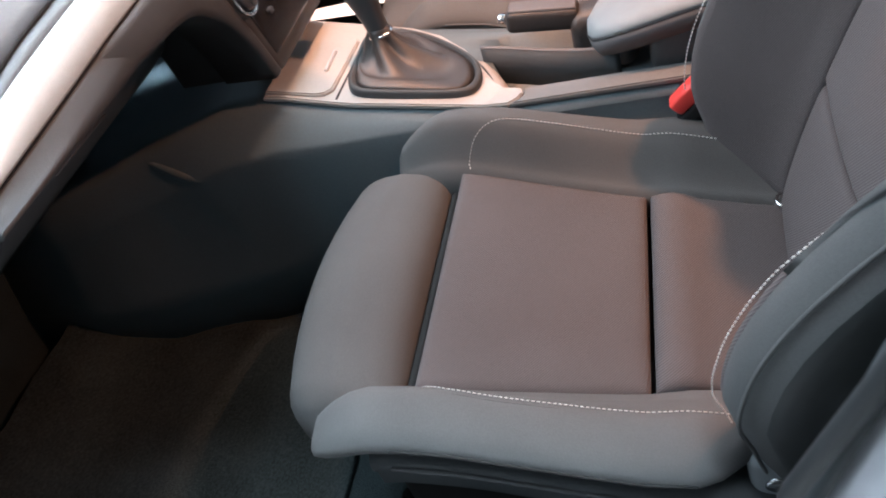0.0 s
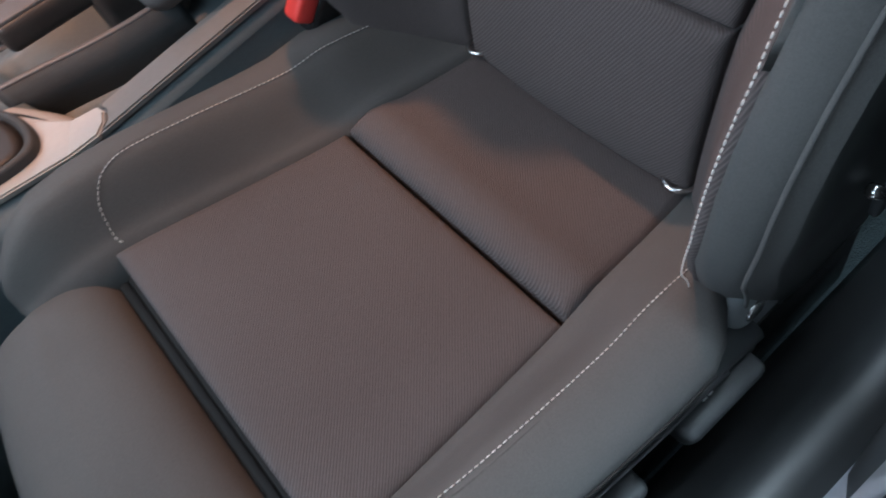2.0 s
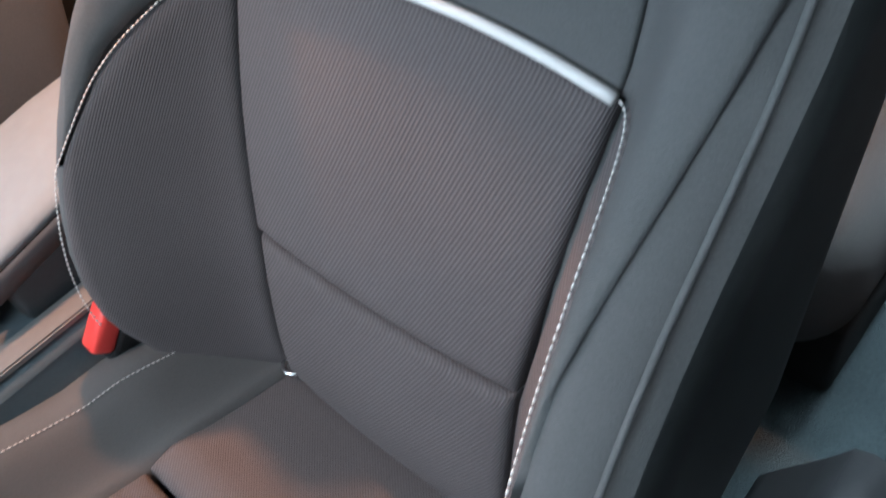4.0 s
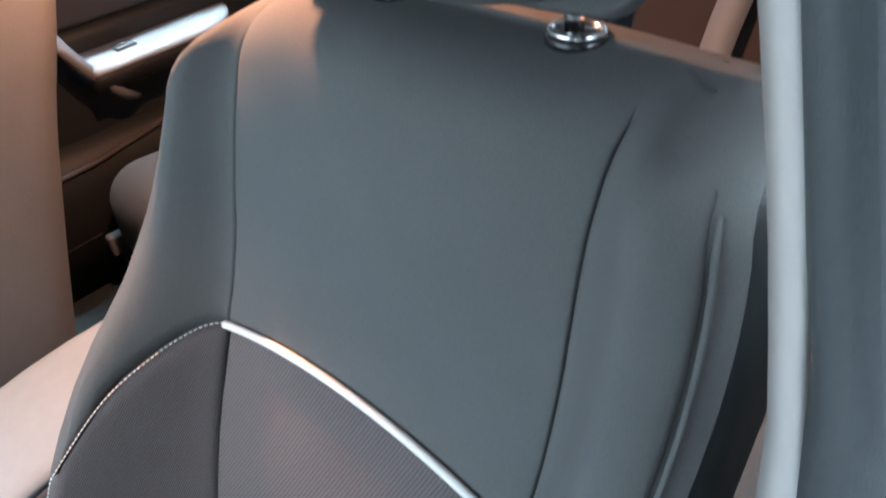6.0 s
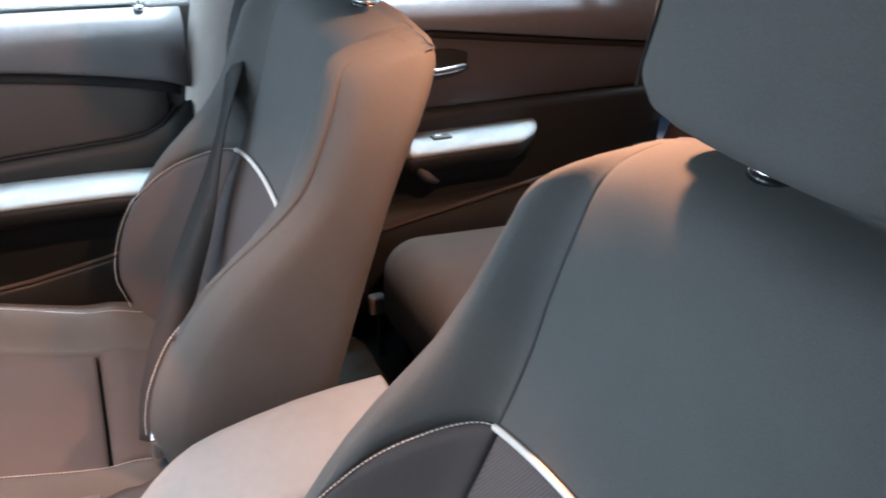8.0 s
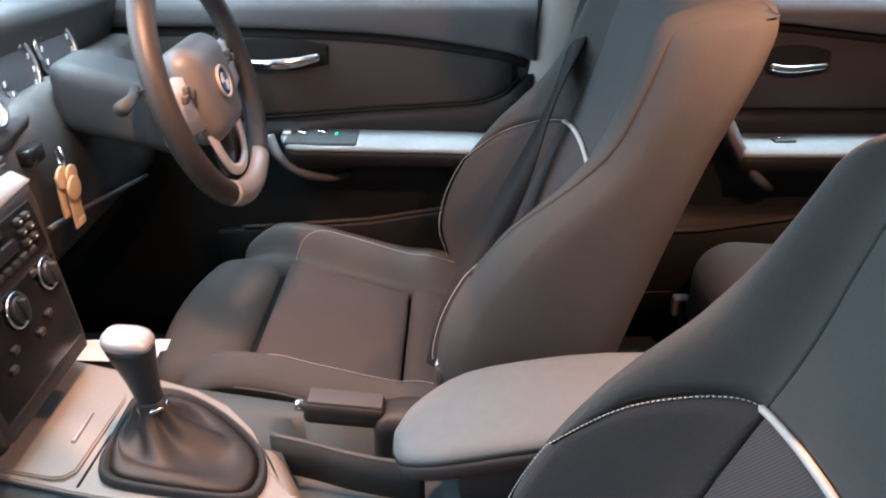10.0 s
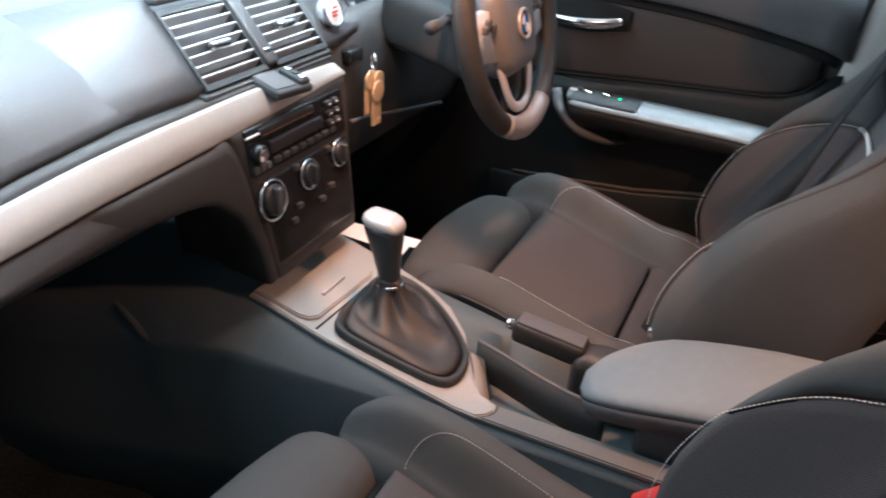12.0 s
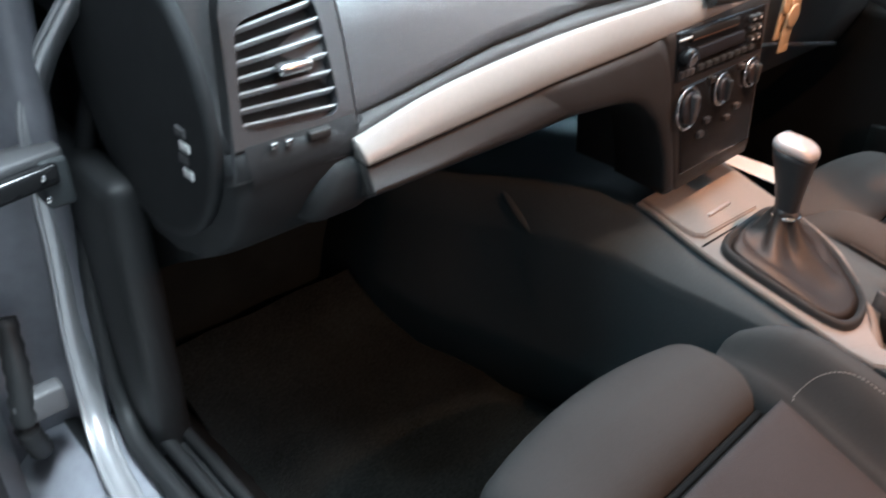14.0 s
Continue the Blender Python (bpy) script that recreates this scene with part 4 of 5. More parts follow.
# instruments and column side
mesh("side_panel", *grid([[(x, y, z) for y, z in ((.77, .9), (.745, .895), (.728, .86), (.72, .80), (.735, .72), (.76, .66), (.82, .62), (.82, .9))] for x in (.125, .3, .5, .66)], True, True), DARKSKIN, dash, "dark panel below the instruments")
mesh("side_lip", *tube([(.2, .722, .744), (.29, .727, .728), (.4, .73, .705), (.55, .73, .677)], .004, 8), SOFT, dash)
st = mesh("start_button", *disc((.166, .745, .912), (0, -1, .3), .019, .016, 32), WHITE, dash, "round white start button with red lettering")
mesh("button_ring", *ring((.166, .731, .917), (0, -1, .3), .021, .003, 36), CHROME, st)
for k in range(3):
    mesh("lettering_bar", *rounded((.166, .7275, .911 + .006 * k), (.008 - .002 * abs(k - 1), .001, .0018), .0008), REDPRINT, st)
for x, r in ((.31, .052), (.43, .052)):
    g = mesh("gauge", *disc((x, .785, .925), (0, -1, .25), r, .008, 40, .05), DIALFACE, dash, "dark round gauge with a chrome rim")
    mesh("gauge_rim", *ring((x, .776, .928), (0, -1, .25), r, .0035, 48), CHROME, g)
    for k in range(11):
        a = radians(-40 + 26 * k)
        c = Vector((x - r * .78 * math.cos(a), .774 + .25 * r * .78 * math.sin(a) * .9, .928 + r * .78 * math.sin(a)))
        mesh("tick", *rounded(tuple(c), (.0012, .001, .004), .0006), WHITE, g)
rot = mesh("light_switch", *disc((.33, .725, .855), (0, -1, .1), .02, .012, 28), DIALFACE, dash, "round rotary light switch")
mesh("switch_ring", *ring((.33, .716, .856), (0, -1, .1), .02, .002, 32), CHROME, rot)
mesh("key_slot", *rounded((.2, .722, .848), (.02, .012, .012), .006), GLOSS, dash, "black key slot")

# keys
keys = thing("car_keys", (.213, .70, .74), "ring of brass and wooden keys hanging from the ignition", "keys")
mesh("key_ring", *ring((.222, .696, .838), (.7, -.7, 0), .013, .0015, 32), CHROME, keys, "bright split ring")
for k, (dx, dz, ln, w) in enumerate(((-.008, .79, .03, .012), (.008, .784, .034, .011), (0, .772, .03, .013))):
    mesh("key", *join(rounded((.216 + dx, .695 - .004 * k, dz), (w, .002, ln), .002), disc((.216 + dx, .693 - .004 * k, dz + ln * .8), (0, -1, 0), w * 1.3, .003), rounded((.216 + dx + .004, .694 - .004 * k, dz - ln * .8), (w * .7, .002, .006), .002)), BRASS, keys, "worn brass key")

# steering wheel
wheel = thing("steering_wheel", (.362, .53, .72), "black leather three-spoke steering wheel with silver inlays", "steering wheel")
WC, R0 = Vector((.364, .556, .896)), .1665
tilt = math.atan2(.087, .335)
RX = Matrix.Rotation(-tilt, 3, "X")
wp = lambda a, b, c: WC + RX @ Vector((a, -c, b))
mesh("rim", *tube([wp(R0 * math.cos(2 * math.pi * k / 64), R0 * math.sin(2 * math.pi * k / 64), .02) for k in range(64)], .0185, 14, True, .9, RX @ Vector((0, 1, 0))), LEATHER, wheel, "black leather rim")
for a in (12, 168, 250, 290):
    aa = radians(a)
    mesh("rim_seam", *ring(wp(R0 * math.cos(aa), R0 * math.sin(aa), .012), RX @ Vector((-math.sin(aa), 0, math.cos(aa))), .0165, .0008, 20, 6), LINING, wheel)
for a0, wd in ((4, .046), (176, .046)):
    aa = radians(a0)
    rows = []
    for t in (.25, .5, .75, 1.0):
        c = wp(R0 * t * math.cos(aa), R0 * t * math.sin(aa) - .018, .02 - .012 * t)
        h = wd * (1.05 - .35 * t)
        up = RX @ Vector((0, 0, 1))
        o = RX @ Vector((0, -1, 0))
        rows.append([c + up * h * f + o * g for f, g in ((-1, -.006), (1, -.006), (.9, .006), (-.9, .006))])
    sp = mesh("spoke", *grid(rows, True, True), SATIN, wheel, "silver spoke with control buttons")
    for k in range(3):
        c = wp((.085 + .014 * k) * math.cos(aa), .085 * math.sin(aa) - .004 + .008 * (k % 2), .026)
        mesh("button", *rounded(tuple(c), (.006, .004, .006), .0025), ARMPLASTIC, sp)
u_line = smooth_line([wp(-.062, -.035, .014), wp(-.058, -.07, .017), wp(-.048, -.105, .018), wp(-.03, -.128, .018), wp(0, -.136, .018), wp(.03, -.128, .018), wp(.048, -.105, .018), wp(.058, -.07, .017), wp(.062, -.035, .014)], 40)
mesh("lower_spoke", *tube(u_line, .0085, 10, False, .6, RX @ Vector((0, 1, 0))), SATIN, wheel, "silver U-shaped lower spoke")
arc = [wp(R0 * math.cos(radians(a)), R0 * math.sin(radians(a)), .0215) for a in range(238, 303, 5)]
mesh("rim_inlay", *tube(arc, .0187, 14, False, .9, RX @ Vector((0, 1, 0))), WHEELGREY, wheel, "satin grey lower rim inlay")
mesh("spoke_web", *rounded(tuple(wp(0, -.09, .008)), (.048, .005, .044), .006, 3, 2, lambda q: RX @ q), GLOSS, wheel)
hub = mesh("airbag_hub", *rounded((0, 0, 0), (.076, .03, .07), .03, 6, 4, lambda q: wp(q.x * (1 - .22 * max(0, -q.z) / .07) - .006, q.z - .012, .012 - q.y - .25 * (q.x * q.x + q.z * q.z))), HUB, wheel, "padded grey hub")
bc = wp(-.007, -.008, .0415)
ax = RX @ Vector((0, -1, 0))
em = mesh("emblem", *disc(bc, ax, .02, .004, 32), GLOSS, hub, "round emblem with white and blue quarters")
for q in range(4):
    a0 = math.pi / 2 * q
    up, sd = RX @ Vector((0, 0, 1)), Vector((1, 0, 0))
    pts = [bc + ax * .0045] + [bc + ax * .0045 + (sd * math.cos(a0 + math.pi / 2 * k / 8) + up * math.sin(a0 + math.pi / 2 * k / 8)) * .0135 for k in range(9)]
    mesh("quarter", pts, [[0, k, k + 1] for k in range(1, 9)], WHITE if q % 2 else BLUE, em, "", False)
mesh("emblem_ring", *ring(bc + ax * .003, ax, .0215, .0026, 36), SATIN, em)
mesh("column_shroud", *rounded((.362, .65, .868), (.055, .09, .05), .025, 4, 3, lambda q: Vector((q.x, q.y, q.z + .25 * q.y))), PLASTIC, wheel, "black steering column cover")
for s in (-1, 1):
    mesh("stalk", *tube([(.362 + s * .05, .62, .9), (.362 + s * .11, .6, .905), (.362 + s * .17, .59, .91)], [.007, .007, .01], 10), PLASTIC, wheel, "black column stalk")

# pedals
pedals = thing("pedals", (.4, 1.05, .25), "black rubber pedals in the driver's footwell", "pedals")
for x in (.3, .42):
    mesh("pedal", *rounded((x, 1.0, .36), (.03, .008, .035), .006), RUBBER, pedals)
    mesh("pedal_arm", *tube([(x, 1.01, .36), (x, 1.1, .5), (x, 1.19, .62)], .008, 8), GLOSS, pedals)


# ---- centre console ----
console = thing("centre_console", (0, .3, .25), "black centre console with satin silver top plate", "console")


def con_top(y):
    return interp([-.3, .05, .22, .38, .45, .58, .62, .675, .75, .88, 1.0], [.54, .55, .545, .54, .552, .574, .585, .6, .606, .58, .55], y)


rows = []
for y in [-.32, -.2, -.05, .1, .155, .165, .22, .3, .375, .38, .395, .45, .52, .58, .62, .675, .75, .82, .88, .95, 1.05, 1.21]:
    z = con_top(y) - .004
    xl = interp([-.3, .4, .675, .88, 1.05], [.118, .112, .108, .158, .2], y)
    xr = interp([-.3, .4, .675, .88, 1.05], [.112, .108, .108, .15, .2], y)
    tray = .055 if .16 < y < .39 else .002
    d = soft_interp([.3, .44, .56, .7, .81, .88, 1.0], [.004, .01, .03, .05, .036, .022, .02], y)
    e = soft_interp([.3, .44, .56, .7, .81, .88, 1.0], [.014, .016, .026, .05, .062, .07, .07], y)
    rows.append([(-xl - .055, y, .25), (-xl - .05, y, .36), (-xl - d - .001, y, z - e - .018), (-xl - d, y, z - e - .004), (-xl - d * .93, y, z - e * .93), (-xl - .004, y, z - .012), (-xl + .006, y, z - .002), (-xl + .02, y, z), (-xl + .036, y, z), (-xl + .04, y, z - tray), (xr - .042, y, z - tray), (xr - .036, y, z), (xr - .02, y, z), (xr - .006, y, z - .002), (xr + .004, y, z - .014), (xr + .02, y, z - .07), (xr + .03, y, z - .12), (xr + .04, y, .25)])
mesh("console_body", *grid(rows, True, True), CONSOLE, console, "black plastic console body")
# kick panel where console meets dashboard
mesh("flank_edge", *tube(smooth_line([(-.148, .903, .567), (-.159, .872, .56), (-.164, .844, .546), (-.168, .821, .534), (-.171, .799, .527), (-.172, .77, .52)], 14), [.0015 + .006 * math.sin(math.pi * k / 13) for k in range(14)], 10), CONSOLE, console, "grey edge of the console flank")


def plate(outline, thick, mat, parent, label, lift=0.0, name="plate"):
    """A slab that follows the console's top; its outline is given in plan."""
    n = len(outline)
    vs = [(x, y, con_top(y) + lift) for x, y in outline] + [(x, y, con_top(y) + lift - thick) for x, y in outline]
    fs = [list(range(n)), list(range(2 * n - 1, n - 1, -1))] + [[i, (i + 1) % n, n + (i + 1) % n, n + i] for i in range(n)]
    ob = mesh(name, vs, fs, mat, parent, label, False)
    bm = bmesh.new()
    bm.from_mesh(ob.data)
    bmesh.ops.bevel(bm, geom=[e for e in bm.edges if len(e.link_faces) == 2 and any(len(f.verts) > 4 for f in e.link_faces)], offset=min(.0018, thick * .4), segments=2, affect="EDGES")
    bm.to_mesh(ob.data)
    bm.free()
    return ob


def rail_x(y):
    return interp([.06, .4, .68], [-.114, -.108, -.104], y)


left = [(rail_x(y), y) for y in [.69 - .03 * i for i in range(12)]]
inner = [(-.1, .348), (-.088, .342), (-.077, .345), (-.068, .37), (-.045, .388), (-.01, .41), (.03, .435), (.068, .475), (.09, .52), (.1, .57), (.105, .69)]
plate(left + inner, .008, TRIM, console, "satin silver plate around the gear lever", .004, "top_plate")
plate([(rail_x(y), y) for y in [.358 - .0298 * i for i in range(11)]] + [(-.082, .06), (-.08, .2), (-.0775, .34), (-.088, .339), (-.1, .345)], .008, RAIL, console, "dull grey side rail of the console", .0035, "side_rail")
lid = plate([(-.098, .686), (-.097, .618), (-.092, .606), (-.08, .598), (.046, .592), (.06, .597), (.068, .608), (.098, .686)], .007, TRIM, console, "silver lid of the ashtray", .0095, "tray_lid")
# satin bar stands in for the reflection along the finger slot
mesh("finger_slot", *rounded((-.016, .617, con_top(.617) + .0105), (.026, .0026, .0022), .001), SATIN, lid, "bright finger slot")
plate([(-.098, .5915), (-.098, .589), (.09, .583), (.09, .5855)], .002, LINING, console, "", .0052, "lid_gap")
# gaiter frame, gaiter and lever
fo = smooth_line([(x, y, 0) for x, y in ((-.058, .582), (-.083, .572), (-.093, .545), (-.094, .47), (-.091, .425), (-.078, .404), (-.045, .4), (-.005, .416), (.042, .468), (.07, .522), (.073, .56), (.055, .582), (0, .584), (-.058, .582))], 53)[:-1]
MID = Vector((-.014, .493, 0))


def tier(k, lift):
    """The surround's outline drawn in to k of its size, lift above the console."""
    return [MID + (p - MID) * k + Vector((0, 0, con_top(p.y) + lift)) for p in fo]


mesh("gaiter_surround", *grid([tier(1, .003), tier(1, .011), tier(.98, .0145), tier(.95, .0155), tier(.92, .0145), tier(.9, .011), tier(.86, .009)], True), PLASTIC, console, "black rounded gaiter surround")
strip = smooth_line([(-.081, .374, 0), (-.06, .377, 0), (-.03, .391, 0), (0, .409, 0)], 14)
mesh("plate_lip", *grid([[p + Vector((0, dy, con_top(p.y) + dz)) for dy, dz in ((.004, .0035), (-.004, .0005), (-.014, -.012), (-.02, -.028))] for p in strip]), TRIM, console, "silver lip falling into the tray")
edge_line = smooth_line([(.014, .408, .56), (.004, .36, .556), (-.01, .31, .553), (-.02, .262, .551), (-.024, .22, .55)], 20)
mesh("tray_rail", *tube(edge_line, .0034, 8, False, .7), ARMPLASTIC, console, "slim grey rail beside the tray")
mesh("tray_wall", *ribbon([p + Vector((0, 0, -.028)) for p in edge_line], .056, (0, 0, 1), .003), PLASTIC, console)
lever = thing("gear_lever", (0, .52, .575), "black gear lever with a silver cap and leather gaiter", "gear lever")
rows = []
for k in range(17):
    t = k / 16
    top = Vector((-.002, .537, .626))
    ringp = []
    for j, p in enumerate(fo):
        a = math.atan2(p.y - MID.y, p.x - MID.x)
        base = MID + (p - MID) * .895 + Vector((0, 0, con_top(p.y) + .010))
        neck = top + Vector((.0145 * math.cos(a), .0155 * math.sin(a), 0))
        f = 1 - (1 - t) ** 1.75
        q = base.lerp(neck, f)
        q.z = base.z + (neck.z - base.z) * (t ** 1.35) + .0055 * math.exp(-((t - .12) / .06) ** 2)
        fold = (.005 * math.sin(4 * a + 1.1 + 1.5 * t) + .001 * math.sin(7 * a - 4 * t + .6)) * math.sin(math.pi * t) ** .8
        ringp.append(q + Vector((math.cos(a), math.sin(a), .6)) * fold)
    rows.append(ringp)
mesh("gaiter", *grid(rows, True, True), LEATHER, lever, "creased black leather gaiter")
rows = []
axis0, axis1 = Vector((-.002, .536, .614)), Vector((.002, .551, .71))
for t, hx, hy in ((0, .0095, .0105), (.12, .0125, .0145), (.25, .0125, .0155), (.45, .0145, .0185), (.65, .0175, .0225), (.8, .0198, .0255), (.9, .0206, .0265)):
    c = axis0.lerp(axis1, t)
    rows.append([c + Vector((hx * math.copysign(abs(math.cos(a)) ** .7, math.cos(a)), hy * math.copysign(abs(math.sin(a)) ** .7, math.sin(a)), 0)) for a in [2 * math.pi * j / 24 for j in range(24)]])
kb = mesh("knob", *grid(rows, True, True), KNOB, lever, "satin dark grey gear knob")
rows = []
for t, f in ((.9, 1.0), (.95, 1.0), (1.0, .93), (1.04, .75), (1.055, .4), (1.057, .05)):
    c = axis0.lerp(axis1, t)
    rows.append([c + Vector((.021 * f * math.copysign(abs(math.cos(a)) ** .6, math.cos(a)), .027 * f * math.copysign(abs(math.sin(a)) ** .6, math.sin(a)), .12 * f * .03 * math.sin(a))) for a in [2 * math.pi * j / 24 for j in range(24)]])
mesh("knob_cap", *grid(rows, True, True), SATIN, kb, "satin silver cap")
mesh("lever_collar", *ring((-.001, .536, .616), (0, .1, 1), .0155, .003, 24), CHROME, lever, "silver collar")

# handbrake
hand = thing("handbrake", (.065, .27, .545), "black handbrake lever with a silver button", "handbrake")
HB = lambda q, c=Vector((.044, .32, .575)): c + Matrix.Rotation(radians(6), 3, "X") @ q
mesh("grip", *rounded((0, 0, 0), (.018, .05, .016), .009, 4, 3, HB), LEATHER, hand, "black leather grip")
mesh("grip_plate", *rounded((0, 0, 0), (.014, .046, .003), .002, 3, 2, lambda q: HB(q + Vector((0, 0, .0155)))), ARMPLASTIC, hand, "grey inlay on the grip")
mesh("release_knob", *disc(HB(Vector((0, .048, 0))), (0, 1, .1), .008, .014, 20), CHROME, hand, "silver release button")
mesh("gaiter", *rounded((.044, .24, .535), (.028, .045, .048), .02, 4, 3, lambda q: Vector((q.x * (1 + .08 * math.sin(q.y * 200)), q.y, q.z - .1 * q.y))), LEATHER, hand, "creased leather sleeve")

# armrest
arm = thing("armrest", (-.01, .09, .545), "pale grey leather centre armrest on a black base", "armrest")


rows, rows2, seam_l, seam_r = [], [], [], []
for y in (-.06, -.055, -.045, 0, .05, .1, .14, .17, .19, .205, .22, .232, .241, .247, .251, .2535):
    zt = soft_interp([-.06, 0, .06, .12, .178, .215, .24, .254], [.652, .651, .645, .634, .622, .613, .604, .595], y)
    xl = soft_interp([-.06, .17, .205, .23, .245, .254], [-.086, -.086, -.084, -.077, -.066, -.045], y)
    xr = soft_interp([-.06, .15, .18, .21, .24, .254], [.068, .068, .06, .042, .014, -.012], y)
    m = (xl + xr) / 2
    h = .012 if y < .25 else .009
    rows.append([(xl, y, zt - h), (xl + .002, y, zt - .006), (xl + .007, y, zt - .001), (xl + .018, y, zt + .002), (m, y, zt + .004), (xr - .018, y, zt + .002), (xr - .007, y, zt - .001), (xr - .002, y, zt - .006), (xr, y, zt - h)])
    rows2.append([(xl - .0005, y, zt - h - .0015), (xr + .0005, y, zt - h - .0015), (xr - .001, y - .003, zt - .026), (xr - .008, y - .008, zt - .04), (xl + .008, y - .008, zt - .04), (xl + .001, y - .003, zt - .026)])
    seam_l.append((xl + .001, y, zt - h - .0006))
    seam_r.append((xr - .001, y, zt - h - .0006))
mesh("lid", *grid(rows, True, True), GREYPAD, arm, "pale grey padded lid")
mesh("lid_shell", *grid(rows2, True, True), ARMPLASTIC, arm, "grey lower half of the lid")
mesh("lid_seam", *tube(smooth_line(seam_l + seam_r[::-1], 70), .0013, 6), LINING, arm, "dark seam round the lid")
mesh("base", *rounded((-.01, .06, .572), (.068, .12, .034), .012, 3, 3), PLASTIC, arm, "black base of the armrest")
# overexposed bright patch by the console, stood in for by a white sheet
sheet = thing("bright_patch", (.165, .63, .56), "white sheet standing in for an overexposed patch beside the console", "paper")
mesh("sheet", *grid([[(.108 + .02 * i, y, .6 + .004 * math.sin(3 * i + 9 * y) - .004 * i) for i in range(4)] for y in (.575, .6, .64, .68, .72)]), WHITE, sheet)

# floor mat on the passenger side
fmat = thing("floor_mat", (-.4, .85, .25), "dark grey pile floor mat in the passenger footwell", "floor mat")
mesh("mat_body", *rounded((-.4, .86, .256), (.2, .27, .006), .005, 2, 10, lambda q: Vector((q.x, q.y, q.z + max(0, q.y - .12) * .5 + .003 * math.sin(40 * q.x) * math.sin(31 * q.y)))), MAT, fmat)


# ---- driver's door and side panels ----
door = thing("driver_door", (.72, .35, .2), "closed driver's door with grey upper skin and brown cloth insert", "car door")


def side_sheet(y0, y1, prof, n=24, ease=None):
    """A panel along the car: prof(y) gives (x, z) pairs, closed round the back."""
    rows = []
    for i in range(n + 1):
        y = y0 + (y1 - y0) * i / n
        p = prof(y)
        rows.append([(x, y, z) for x, z in p] + [(.76, y, p[-1][1]), (.76, y, p[0][1])])
    return grid(rows, True, True)


def upper_low(y):
    return soft_interp([.05, .1, .29, .45, .6, .8, 1.1], [.845, .862, .89, .9, .905, .905, .9], y)


def insert_low(y):
    return soft_interp([.06, .09, .14, .2, .35, .57, .8, 1.1], [.83, .79, .77, .765, .755, .738, .725, .72], y)


mesh("upper_skin", *side_sheet(.045, 1.1, lambda y: [(.735, .976), (.71, .979), (.692, .975), (.678, .962), (.672, .94), (.674, upper_low(y) + .012), (.68, upper_low(y) + .003), (.69, upper_low(y))]), DOORSKIN, door, "grey grained upper door skin")
mesh("upper_groove", *side_sheet(.06, 1.1, lambda y: [(.69, upper_low(y)), (.694, upper_low(y) - .004), (.692, upper_low(y) - .012), (.688, upper_low(y) - .016)]), LINING, door)
mesh("cloth_insert", *side_sheet(.085, 1.1, lambda y: [(.69, max(upper_low(y) - .016, insert_low(y) + .002)), (.684, upper_low(y) * .9 + insert_low(y) * .1 - .012), (.68, (upper_low(y) + insert_low(y)) / 2), (.684, insert_low(y) + .01), (.69, insert_low(y))]), DOORCLOTH, door, "brown grey cloth door insert")
mesh("insert_piping", *tube([(.688, y, insert_low(y) - .001) for y in [.07 + .03 * i for i in range(30)]], .003, 6), LINING, door)
mesh("lower_skin", *side_sheet(.045, 1.1, lambda y: [(.69, insert_low(y) - .002), (.68, insert_low(y) - .012), (.676, .735), (.68, .7), (.69, .66), (.695, .6), (.69, .5), (.69, .24)]), SIDEVINYL, door, "dark lower door skin")
rows, rows2 = [], []
for i in range(23):
    y = .08 + .0195 * i
    k = min(1, (y - .075) / .05) * min(1, (.515 - y) / .03)
    xin = .69 - .096 * max(.12, k) ** .5
    zt = interp([.08, .2, .5], [.708, .714, .718], y)
    rows.append([(.7, y, zt + .004), (xin + .02, y, zt), (xin + .005, y, zt - .002), (xin, y, zt - .008), (xin + .002, y, zt - .012), (.7, y, zt - .012)])
    rows2.append([(.7, y, zt - .0125), (xin + .003, y, zt - .0125), (xin + .006, y, zt - .03), (xin + .02, y, zt - .05), (.665, y, zt - .065), (.7, y, zt - .07)])
rest = mesh("armrest", *grid(rows, True, True), GREYPAD, door, "pale grey door armrest")
mesh("armrest_base", *grid(rows2, True, True), SIDEVINYL, door, "dark underside of the armrest")
sw = mesh("switch_plate", *rounded((.645, .43, .7165), (.044, .066, .004), .004, 3, 2, lambda q: Vector((q.x * (1 - 1.5 * max(0, q.y)), q.y, q.z))), PLASTIC, rest, "black switch plate")
for y in (.43, .468):
    mesh("window_switch", *rounded((.65, y, .723), (.009, .008, .005), .003, 3, 1, lambda q: Vector((q.x, q.y, q.z + .3 * q.y))), CHROME, sw, "chrome edged window switch")
mesh("mirror_switch", *join(rounded((.648, .497, .722), (.002, .007, .002), .001), rounded((.654, .497, .722), (.002, .007, .002), .001)), WHITE, sw, "pale mirror symbol")
mesh("led", *rounded((.646, .405, .722), (.004, .002, .001), .0008), GREENLED, sw, "green indicator light")
# pull handle in front of the armrest
mesh("pull_handle", *tube(smooth_line([(.63, .525, .725), (.618, .51, .69), (.622, .47, .655), (.65, .42, .635), (.685, .39, .63)], 16), [.009 + .004 * math.sin(math.pi * k / 15) for k in range(16)], 10, False, .7), ARMPLASTIC, door, "curved grey pull handle")
